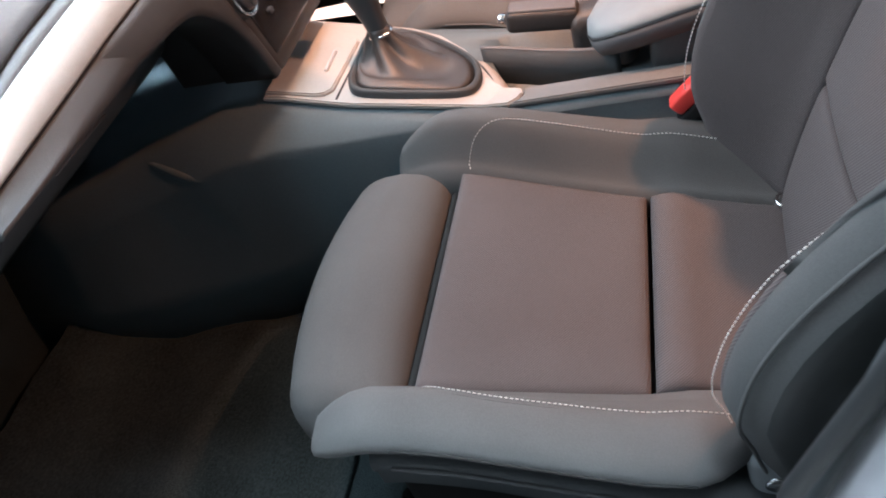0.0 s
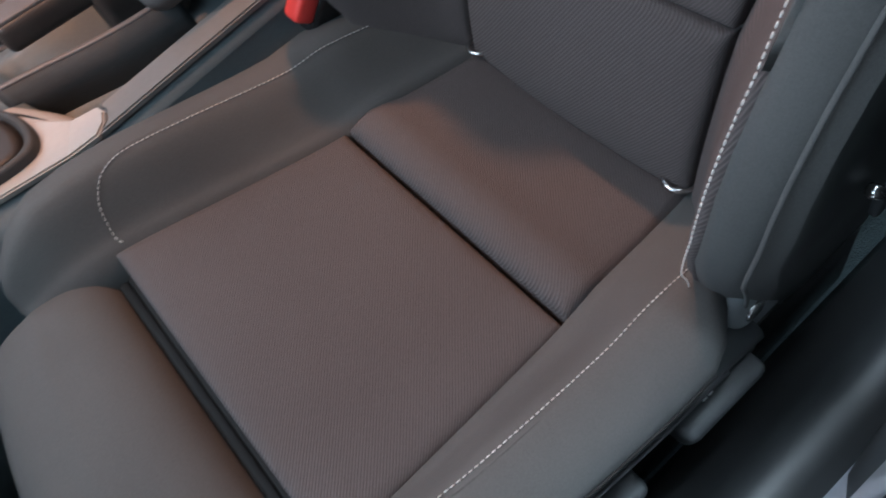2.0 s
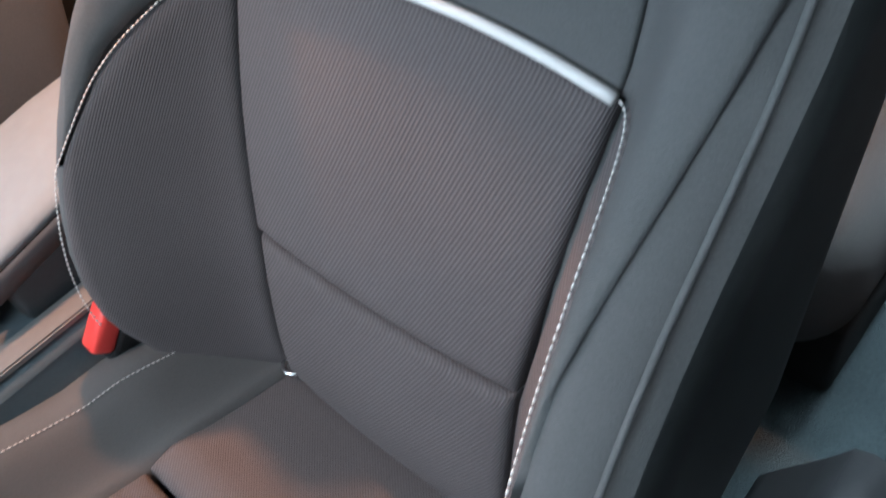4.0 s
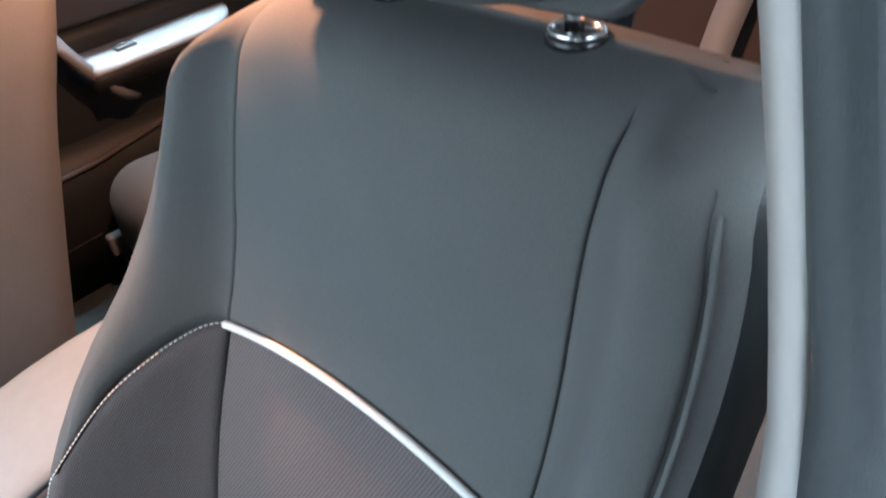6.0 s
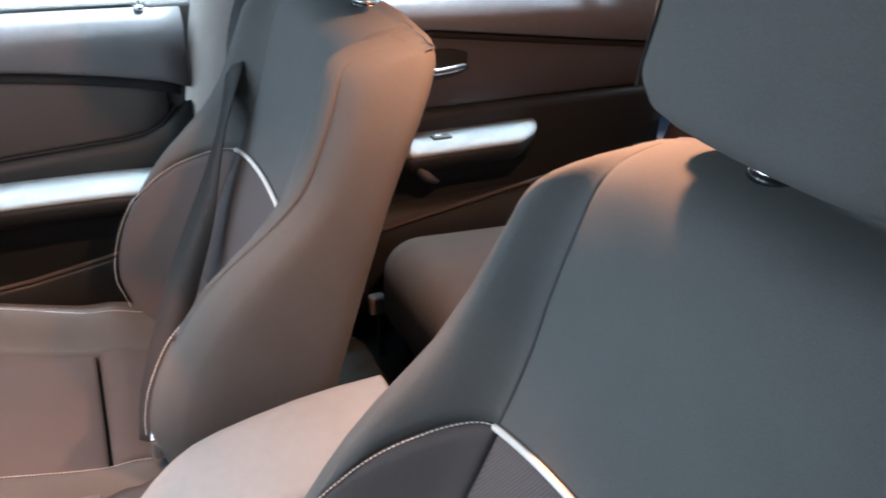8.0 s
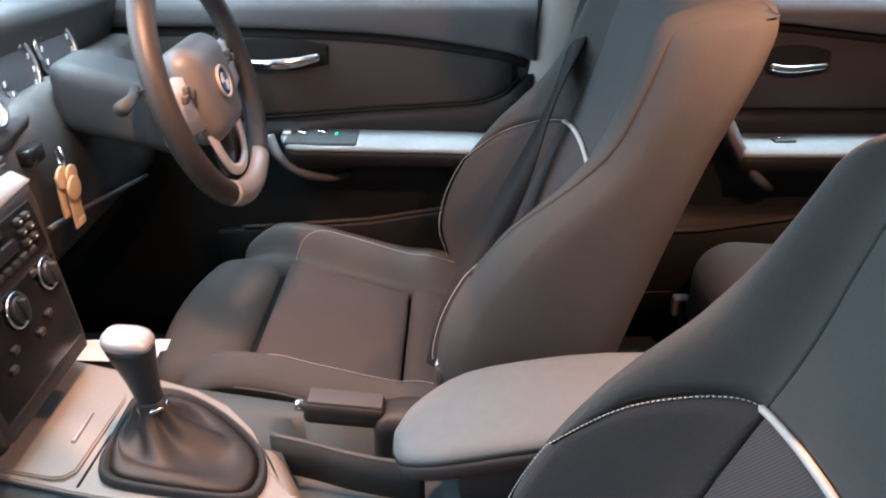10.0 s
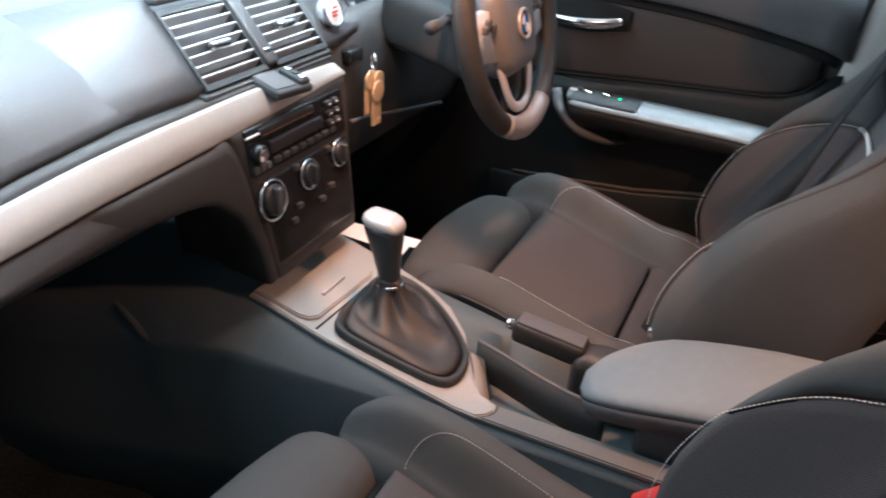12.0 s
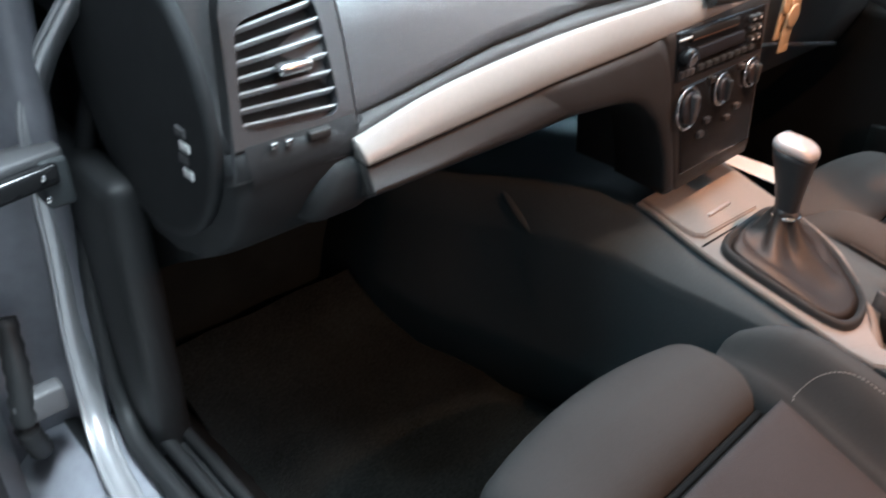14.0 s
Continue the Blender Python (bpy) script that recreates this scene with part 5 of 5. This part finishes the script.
# release handle in its recess
# recess shade made as a flush black slab; the panel has no hollow
mesh("recess_shade", *rounded((.684, .515, .858), (.006, .1, .03), .006, 4, 4, lambda q: Vector((q.x, q.y, q.z * (1 - 40 * q.y * q.y)))), LINING, door, "dark recess behind the handle")
mesh("release_handle", *tube(smooth_line([(.672, .43, .857), (.664, .47, .849), (.66, .52, .846), (.664, .575, .85)], 16), [.004 + .004 * math.sin(math.pi * (.15 + .8 * k / 15)) for k in range(16)], 10, False, 1.3), CHROME, door, "chrome release handle")
mesh("lock_pin", *join(disc((.694, .107, .975), (0, 0, 1), .008, .008, 20), tube([(.694, .107, .98), (.694, .107, .998)], [.0035, .0045], 10)), CHROME, door, "chrome edged lock pin")
# map pocket
rows = []
for i in range(12):
    y = .1 + .05 * i
    zt = interp([.1, .2, .35, .5, .7, 1.05], [.59, .576, .55, .538, .525, .52], y)
    rows.append([(.69, y, zt - .02), (.66, y, zt - .012), (.648, y, zt - .006), (.645, y, zt - .014), (.648, y, zt - .05), (.65, y, .3), (.69, y, .28)])
mesh("map_pocket", *grid(rows, True, True), SIDEVINYL, door, "dark map pocket")
mesh("pocket_lip", *tube([(.648, .1 + .05 * i, interp([.1, .2, .35, .5, .7, 1.05], [.59, .576, .55, .538, .525, .52], .1 + .05 * i) - .002) for i in range(11)], .004, 8), DOORCLOTH, door, "brown pocket lip")
mesh("window_seal", *tube([(.712, .05 + .05 * i, .98) for i in range(19)], .006, 8), RUBBER, door, "black window seal")
dw = structure("window_3", grid([[(.722, y, .975), (.705, y, 1.1), (.655, y, 1.3)] for y in (.02, .35, .7, .95)]), GLASS, "driver's side window", "window")
dw.visible_shadow = False
qw = structure("window_4", grid([[(.722, y, .975), (.705, y, 1.1), (.655, y, 1.29)] for y in (-.1, -.5, -.95)]), GLASS, "rear quarter window", "window")
qw.visible_shadow = False

# rear side panel behind the driver
quarter = thing("rear_side_panel", (.72, -.5, .2), "brown cloth rear side panel with a pale armrest", "side panel")
mesh("upper_skin", *side_sheet(-1.0, -.06, lambda y: [(.735, .976), (.71, .98), (.692, .976), (.676, .962), (.668, .935), (.672, interp([-1, -.79, -.39, -.06], [.85, .872, .918, .925], y)), (.69, interp([-1, -.79, -.39, -.06], [.845, .867, .912, .92], y))]), DOORSKIN, quarter, "grey upper skin")
mesh("upper_groove", *side_sheet(-1.0, -.06, lambda y: [(.69, interp([-1, -.79, -.39, -.06], [.845, .867, .912, .92], y)), (.69, interp([-1, -.79, -.39, -.06], [.83, .852, .897, .905], y))]), LINING, quarter)
mesh("cloth_insert", *side_sheet(-1.0, -.06, lambda y: [(.688, interp([-1, -.79, -.39, -.06], [.83, .852, .897, .905], y)), (.68, .82), (.684, .765), (.69, .757)]), QUARTERCLOTH, quarter, "dark purple grey cloth insert")
mesh("lower_skin", *side_sheet(-1.0, -.06, lambda y: [(.69, .755), (.68, .745), (.676, .735), (.69, .66), (.69, .5), (.69, .24)]), SIDEVINYL, quarter, "dark lower skin")
rows = []
rows2 = []
for i in range(24):
    y = -.645 + .0139 * i
    k = min(1, max(.05, (y + .65) / .09)) ** .5
    xin = .69 - .105 * k
    zt = .712
    rows.append([(.7, y, zt + .002), (xin + .02, y, zt), (xin + .004, y, zt - .003), (xin, y, zt - .009), (xin + .002, y, zt - .013), (.7, y, zt - .013)])
    rows2.append([(.7, y, zt - .0135), (xin + .003, y, zt - .0135), (xin + .006, y, zt - .03), (xin + .022, y, zt - .052), (.7, y, zt - .06)])
qrest = mesh("armrest", *grid(rows, True, True), GREYPAD, quarter, "pale grey armrest")
mesh("armrest_base", *grid(rows2, True, True), SIDEVINYL, quarter, "dark underside of the armrest")
mesh("ashtray_switch", *rounded((.64, -.41, .714), (.012, .02, .004), .003), PLASTIC, qrest)
mesh("switch_edge", *rounded((.64, -.405, .719), (.003, .008, .0012), .001), CHROME, qrest)
mesh("pull_handle", *tube(smooth_line([(.655, -.285, .79), (.625, -.292, .765), (.612, -.312, .725), (.612, -.34, .682), (.628, -.375, .64), (.672, -.415, .607)], 20), [.011 + .006 * math.sin(math.pi * k / 19) for k in range(20)], 10, False, .7), DOORSKIN, quarter, "grey pull handle")
# black slab again for the shade round this handle
mesh("recess", *rounded((.684, -.42, .85), (.006, .062, .026), .006, 4, 4, lambda q: Vector((q.x, q.y, q.z * (1 - 110 * q.y * q.y)))), LINING, quarter)
mesh("release_handle", *tube(smooth_line([(.672, -.475, .842), (.662, -.44, .84), (.66, -.4, .838), (.664, -.37, .842)], 12), .006, 10, False, 1.2), CHROME, quarter, "chrome handle")
mesh("pocket_lip", *tube([(.655, y, interp([-.75, -.6, -.3, -.1], [.592, .573, .525, .515], y)) for y in [-.75 + .05 * i for i in range(14)]], .005, 8), DOORCLOTH, quarter, "brown pocket lip")
mesh("pocket", *side_sheet(-.75, -.1, lambda y: [(.69, .56), (.658, interp([-.75, -.6, -.3, -.1], [.587, .568, .52, .51], y)), (.655, .45), (.66, .3)]), SIDEVINYL, quarter, "dark pocket")

mesh("kick_strip", *tube([(.664, -.12 - .015 * i, .376 + .0008 * i) for i in range(10)], .007, 8), DOORSKIN, quarter, "brown grey strip low on the side panel")

# B pillars, belts and seals
for s, nm in ((1, "pillar_b_driver"), (-1, "pillar_b_passenger")):
    rows = []
    for z in (.25, .4, .6, .8, .95, 1.05, 1.15, 1.25, 1.33):
        x = s * (interp([.25, .9, 1.0, 1.33], [.7, .69, .68, .6], z) if s > 0 else interp([.25, .9, 1.0, 1.1, 1.2, 1.33], [.715, .708, .687, .655, .625, .585], z))
        y = interp([.25, .69, .86, 1.05, 1.33], [.06, .06, .055, .01, -.08] if s > 0 else [.15, .115, .055, -.022, -.055], z)
        rows.append([(x, y, z), (x - s * .012, y - .02, z), (x - s * .016, y - .05, z), (x - s * .012, y - .09, z), (x, y - .11, z), (x + s * (.08 if s > 0 else .014), y - .11, z), (x + s * (.1 if s > 0 else .014), y - .003, z)])
    p = structure(nm, grid(rows, True, True), PALETRIM if s > 0 else PLASTIC, "pale trim on the door pillar" if s > 0 else "dark trim on the door pillar", "pillar")
    seal = [(s * interp([.25, .9, 1.0, 1.33], [.715, .7, .69, .61], z), interp([.25, .69, .86, 1.05, 1.33], [.032, .032, .03, -.018, -.088] if s > 0 else [.162, .127, .067, -.038, -.118], z), z) for z in [.3 + .05 * i for i in range(21)]]
    structure("seal", tube(seal if s > 0 else [(p[0] - .02, p[1] - .012, p[2]) for p in seal], .013 if s > 0 else .006, 10), RUBBER, "black door seal along the pillar", "seal")

# slab added to stop daylight leaking between door and side panel
structure("gap_filler", slab(.7, .74, -.06, .1, .2, .985, .01), DARKSKIN, "dark filler slab added to close the gap behind the driver's door", "trim")
belt = thing("seat_belt", (.66, -.04, .4), "dark seat belt hanging across the driver's seat back", "seat belt")
mesh("belt_guide", *rounded((.636, -.115, 1.125), (.012, .03, .02), .008), GLOSS, belt, "black belt guide")
bp = smooth_line([(.634, -.112, 1.12), (.638, -.08, 1.043), (.598, -.032, .953), (.535, .004, .884), (.47, .045, .808), (.41, .085, .735), (.32, .142, .656), (.22, .19, .59), (.165, .205, .545)], 36)
turn = [Vector((.22, .5, .16)).lerp(Vector((.1, .5, .3)), min(1, max(0, (20 - i) / 14)) * .75).normalized().lerp(Vector((.93, -.15, -.27)), .8 * math.exp(-((p.z - .84) / .13) ** 2)) for i, p in enumerate(bp)]
mesh("webbing", *ribbon(bp, .045, turn), WEB, belt, "dark woven belt webbing")
mesh("tongue", *rounded((.163, .207, .545), (.012, .006, .02), .004), CHROME, belt, "steel belt tongue")
edge = [(-.592, -.052, 1.3), (-.612, -.054, 1.2), (-.63, -.058, 1.12), (-.645, -.062, 1.04), (-.658, -.064, .95), (-.667, -.045, .82), (-.67, -.042, .74)]
structure("trim", ribbon(smooth_line(edge, 14), .036, (.61, -.79, 0), .002), PALETRIM, "pale grey edge trim along the door pillar", "trim")
bolt = thing("belt_anchor", (-.64, .05, .38), "bright bolt of the belt anchor on the sill", "bolt")
mesh("bracket", *rounded((-.63, .058, .6), (.003, .006, .01), .002), BLACKTRIM, bolt)
mesh("bolt_head", *disc((-.63, .062, .612), (.6, .6, .5), .0045, .008, 6), CHROME, bolt)

# rear bench
bench = thing("rear_bench", (0, -.7, .25), "charcoal and brown cloth rear bench seat", "bench seat")
for x in (-.33, .33):
    mesh("cushion", *rounded((x * 1.12, -.56, .44), (.235, .31, .11), .08, 6, 5, lambda q: Vector((q.x, q.y, q.z + .06 * max(0, q.y) - .02 * (q.x / .28) ** 2))), CLOTH, bench, "rounded rear seat cushion")
    mesh("back", *rounded((x, -1.02, .72), (.29, .07, .26), .05, 5, 4, lambda q: Vector((q.x, q.y - .35 * q.z, q.z))), BENCHCLOTH, bench, "brown cloth rear backrest")
    mesh("back_edge", *tube([(x - .28, -.985, .80), (x, -.98, .802), (x + .28, -.985, .80)], .003, 6), PIPING, bench)
mesh("bench_base", *slab(-.6, .6, -.95, -.32, .25, .36, .01), LINING, bench)
mesh("parcel_shelf", *slab(-.64, .64, -1.4, -1.06, .86, .88, .008), DARKSKIN, bench)
rb = thing("rear_seat_belt", (-.2, -.95, .55), "grey rear seat belt over the brown backrest", "seat belt")
mesh("webbing", *ribbon([(-.24, -1.02, .97), (-.235, -.975, .86), (-.225, -.93, .76), (-.215, -.9, .66), (-.21, -.88, .56)], .048, (1, .1, .2)), PALEWEB, rb, "pale grey webbing")
mesh("buckle_tongue", *rounded((-.21, -.875, .55), (.02, .006, .03), .004), CHROME, rb)
rbuckle = thing("rear_belt_buckle", (.6, -.25, .25), "small grey belt buckle beside the rear bench", "seat belt")
mesh("stalk", *tube([(.6, -.27, .255), (.6, -.262, .36)], .007, 8), GLOSS, rbuckle)
mesh("buckle_head", *rounded((.6, -.258, .385), (.012, .017, .022), .007, 3), ARMPLASTIC, rbuckle, "grey plastic buckle head")
structure("rear_wall", slab(-.7, .7, -1.42, -1.36, .2, .99, .02), DARKSKIN, "dark panel closing the cabin behind the bench", "wall")
structure("rear_floor", slab(-.68, .705, -1.4, -.74, .2, .255, .01), CARPET, "carpet under the rear bench", "floor")
structure("side_panel_passenger", slab(-.74, -.69, -1.1, -.0, .2, .975, .02), DARKSKIN, "dark rear side panel", "wall")
for s, nm in ((-1, "pillar_c_passenger"), (1, "pillar_c_driver")):
    rows = []
    for z in (.95, 1.05, 1.15, 1.25, 1.31):
        x = s * interp([.95, 1.31], [.72, .58], z)
        rows.append([(x, -.86 + .1 * (z - .95), z), (x - s * .03, -.9, z), (x - s * .05, -1.15 + .5 * (z - .95), z), (x + s * .03, -1.4 + 1.0 * (z - .95), z), (x + s * .04, -.86, z)])
    structure(nm, grid(rows, True, True), DARKSKIN, "dark rear roof pillar", "pillar")

# passenger door opening: sill, front pillar foot, seal, check strap, open door
# black inner slope spread over the carpet to stand in for shade
structure("sill", side_sheet(-.2, 1.05, lambda y: [(.588, .25), (.598, .272), (.64, .352), (.655, .385), (.67, .392), (.69, .385), (.70, .37)], 12), RUBBER, "black sill trim, spread inward as shade beside the seat", "sill").matrix_world = Matrix.Diagonal((-1, 1, 1, 1))
structure("sill_paint", grid([[(-.70, y, .372), (-.72, y, .376), (-.78, y, .36), (-.83, y, .3), (-.84, y, .18), (-.72, y, .18)] for y in (-.3, 0, .3, .6, .9, 1.1)], True, True), JAMB, "silver painted door sill", "sill")
rows = []
for z in (.3, .45, .6, .75, .85, .95, 1.05):
    y0 = interp([.3, .6, .8, .95, 1.05], [1.02, 1.0, .97, .94, .88], z)
    rows.append([(-.715, y0, z), (-.735, y0 + .01, z), (-.745, y0 + .03, z), (-.80, y0 + .05, z), (-.86, y0 + .06, z), (-.86, y0 + .3, z), (-.70, y0 + .3, z), (-.70, y0 + .02, z)])
structure("pillar_a_foot", grid(rows, True, True), JAMB, "silver front door pillar, its shade put into a blue grey colour", "pillar")
jamb = smooth_line([(-.645, .9, .965), (-.676, .945, .9), (-.706, .972, .84), (-.722, .985, .78), (-.724, 1.0, .64), (-.73, 1.01, .52), (-.735, 1.0, .43), (-.745, .96, .392), (-.756, .88, .384), (-.765, .74, .382), (-.767, .4, .38), (-.767, .0, .38)], 60)
structure("jamb_edge", ribbon(jamb, .024, [Vector((1, .25, .0)) if p.z > .5 else Vector((1, .25 * (p.z - .38) / .12, 0)) for p in jamb], .004), SILVER, "silver painted flange round the door opening", "pillar")
for side in (-1, 1):
    structure("jamb_rim", tube([p + Vector((side * .0125, side * .003, .002)) for p in jamb], .0032, 8), SILVER, "raised edge of the painted flange", "pillar")
for dx, r in ((.0, .012), (.027, .0095), (.05, .008)):
    line = [(soft_interp([.42, .46, .6, .72, .8, .88, .95], [-.704, -.705, -.697, -.676, -.652, -.618, -.58], z) + dx, soft_interp([.42, .6, .8, .88, .95], [.99, 1.01, 1.005, .99, .96], z), z) for z in [.44 + .03 * i for i in range(18)]]
    low = [(-.715 + dx, y, .392 + .1 * dx) for y in (.3, .6, .75, .86, .93)] + [(-.708 + dx, .97, .405)]
    structure("seal", tube(smooth_line(low + line, 60), r, 10), RUBBER, "black rubber door seal", "seal")
structure("kick_trim", slab(-.7, -.655, .9, 1.22, .25, .74, .02), RUBBER, "black footwell side trim", "trim")
strap = thing("door_check_strap", (-.79, 1.02, .735), "black steel door check strap on the pillar", "door hardware")
mesh("strap_arm", *rounded((-.775, .955, .742), (.055, .012, .011), .005, 3, 2, lambda q: Vector((q.x, q.y, q.z + .12 * q.x))), GLOSS, strap, "black check strap arm")
mesh("strap_cover", *rounded((-.76, .975, .758), (.05, .02, .006), .004, 3, 2, lambda q: Vector((q.x, q.y, q.z + .1 * q.x))), ARMPLASTIC, strap)
mesh("strap_plate", *rounded((-.722, .97, .735), (.014, .02, .026), .006), PLASTIC, strap)
for z in (.725, .748):
    mesh("bolt_head", *disc((-.735, .946, z), (-.4, -1, .2), .0035, .004, 6), CHROME, strap)
plug = thing("cable_plug", (-.8, 1.02, .42), "black cable sleeve with a grey plug at the door hinge", "cable")
mesh("sleeve", *tube(smooth_line([(-.79, 1.03, .56), (-.8, 1.0, .5), (-.81, .99, .44), (-.8, 1.01, .38)], 20), [.012 + .002 * (k % 2) for k in range(20)], 10), RUBBER, plug)
mesh("plug_body", *rounded((-.79, .995, .46), (.028, .012, .018), .005), ARMPLASTIC, plug)
pdoor = thing("passenger_door", (-.9, 1.05, .2), "open silver passenger door with black inner edge", "car door")
hx, hy, ang = -.84, 1.06, radians(68)
PD = lambda a, b, z: (hx - a * math.sin(ang) - b * math.cos(ang), hy - a * math.cos(ang) + b * math.sin(ang), z)
mesh("door_skin", *grid([[PD(a, .06, z) for z in (.25, .5, .8, .97)] + [PD(a, -.04, z) for z in (.97, .8, .5, .25)] for a in (0, .3, .7, 1.15)], True, True), SILVER, pdoor, "silver outer panel")
mesh("door_lining", *grid([[PD(a, -.045, z) for z in (.3, .55, .8, .96)] + [PD(a, -.09, z) for z in (.94, .8, .55, .32)] for a in (.05, .3, .7, 1.1)], True, True), DARKSKIN, pdoor, "dark inner lining")
dg = mesh("door_glass", *grid([[PD(a, 0, .96), PD(a + .1, 0, 1.3)] for a in (.15, .6, 1.0)]), GLASS, pdoor)
dg.visible_shadow = False
st2 = thing("latch_striker", (-.74, .03, .68), "steel latch striker on the silver pillar", "door hardware")
mesh("pillar_face", *grid([[(-.712, e - .012, z), (-.73, e - .018, z), (-.76, e - .04, z), (-.8, e - .075, z), (-.84, e - .13, z), (-.84, e - .3, z), (-.75, e - .3, z), (-.712, e - .1, z)] for z, e in ((.36, .16), (.5, .145), (.69, .112), (.86, .07), (.95, .045), (1.05, .005), (1.2, -.06))], True, True), SILVER, st2, "silver painted pillar face")
mesh("striker_loop", *tube(smooth_line([(-.77, .05, .66), (-.775, .095, .66), (-.775, .1, .69), (-.775, .095, .72), (-.77, .045, .72)], 14), .005, 8), CHROME, st2)
mesh("sticker", *slab(-.775, -.74, .062, .0645, .74, .82, .001), PAPER, st2, "printed paper sticker")

# ---- outside ----
# unseen walls added to hold sky light off the open door side
structure("shade_wall", slab(-2.15, -1.85, -12, 12, 0, 7.5, .02), SHADEWALL, "unseen dark wall added to block light from the door side", "wall")
structure("shade_wall_return", slab(-1.84, -.75, 3.4, 3.6, 0, 7.5, .02), SHADEWALL, "unseen dark wall added to block light from the front", "wall")
wing = thing("wing_mirror", (.85, .68, .95), "dark door mirror outside the driver's window", "mirror")
MR = lambda q: Vector((.885, .665, 1.012)) + Matrix.Rotation(radians(-38), 3, "Z") @ q
mesh("mirror_shell", *rounded((0, 0, 0), (.075, .04, .056), .035, 5, 3, MR), GLOSS, wing)
mesh("mirror_glass", *rounded((0, 0, 0), (.062, .004, .045), .003, 3, 2, lambda q: MR(q + Vector((0, -.04, 0)))), CHROME, wing, "mirror glass")
mesh("mirror_foot", *tube([(.735, .7, .965), (.84, .68, .98)], .02, 10), GLOSS, wing)
sail = [(.655, .972), (.636, 1.08), (.66, 1.15), (.76, 1.13), (1.02, .985), (1.02, .972)]
structure("sail_panel", grid([[(x, y, z) for y, z in sail] for x in (.688, .716)], True, True), DARKSKIN, "dark triangular panel in front of the driver's window", "trim", False)
structure("quarter_pillar", tube([(.712, -.715, .965), (.69, -.765, 1.06), (.63, -.88, 1.28)], .017, 10), DARKSKIN, "dark bar behind the rear quarter window", "pillar")


def parked_car(x, y, paint, label):
    c = thing("parked_car", (x, y, 0), label, "car", "parked cars")
    L, Wd = 2.1, .87
    rows = []
    for i in range(25):
        t = -L + 2 * L * i / 24
        e = min(1, (L - abs(t)) / .35) ** .5 if abs(t) < L else 0
        zt = interp([-2.1, -1.2, 1.1, 2.1], [.9, .95, .93, .72], t)
        w = Wd * (.86 + .14 * e)
        rows.append([(x + a * w, y + t, z) for a, z in ((-.8, .2), (-.98, .3), (-1, .55), (-.97, zt * .86), (-.88, zt * (.9 + .1 * e)), (0, zt * (.92 + .1 * e)), (.88, zt * (.9 + .1 * e)), (.97, zt * .86), (1, .55), (.98, .3), (.8, .2))])
    mesh("body", *grid(rows, True, True), paint, c)
    rows = []
    for t, z in ((-1.75, .92), (-1.2, 1.36), (-.5, 1.43), (.2, 1.41), (.55, 1.3), (1.15, .93)):
        w = .8 - .25 * max(0, z - .95) / .45 * .8
        rows.append([(x - .8, y + t, .9), (x - w, y + t, z - .03), (x - w + .12, y + t, z), (x + w - .12, y + t, z), (x + w, y + t, z - .03), (x + .8, y + t, .9)])
    mesh("cabin", *grid(rows, True, True), GLOSS, c, "dark glazed cabin")
    mesh("roof", *rounded((x, y - .4, 1.41), (.55, .7, .03), .03), paint, c)
    for a in (-1, 1):
        for t in (-1.3, 1.3):
            wl = mesh("wheel", *disc((x + a * (Wd - .12), y + t, .32), (a, 0, 0), .32, .15, 28, .2), RUBBER, c)
            mesh("hub", *disc((x + a * (Wd + .01), y + t, .32), (a, 0, 0), .2, .025, 24, .3), ARMPLASTIC, wl)
    return c


parked_car(2.8, -3.05, BLUEPAINT, "blue parked car with dark windows in the next bay")
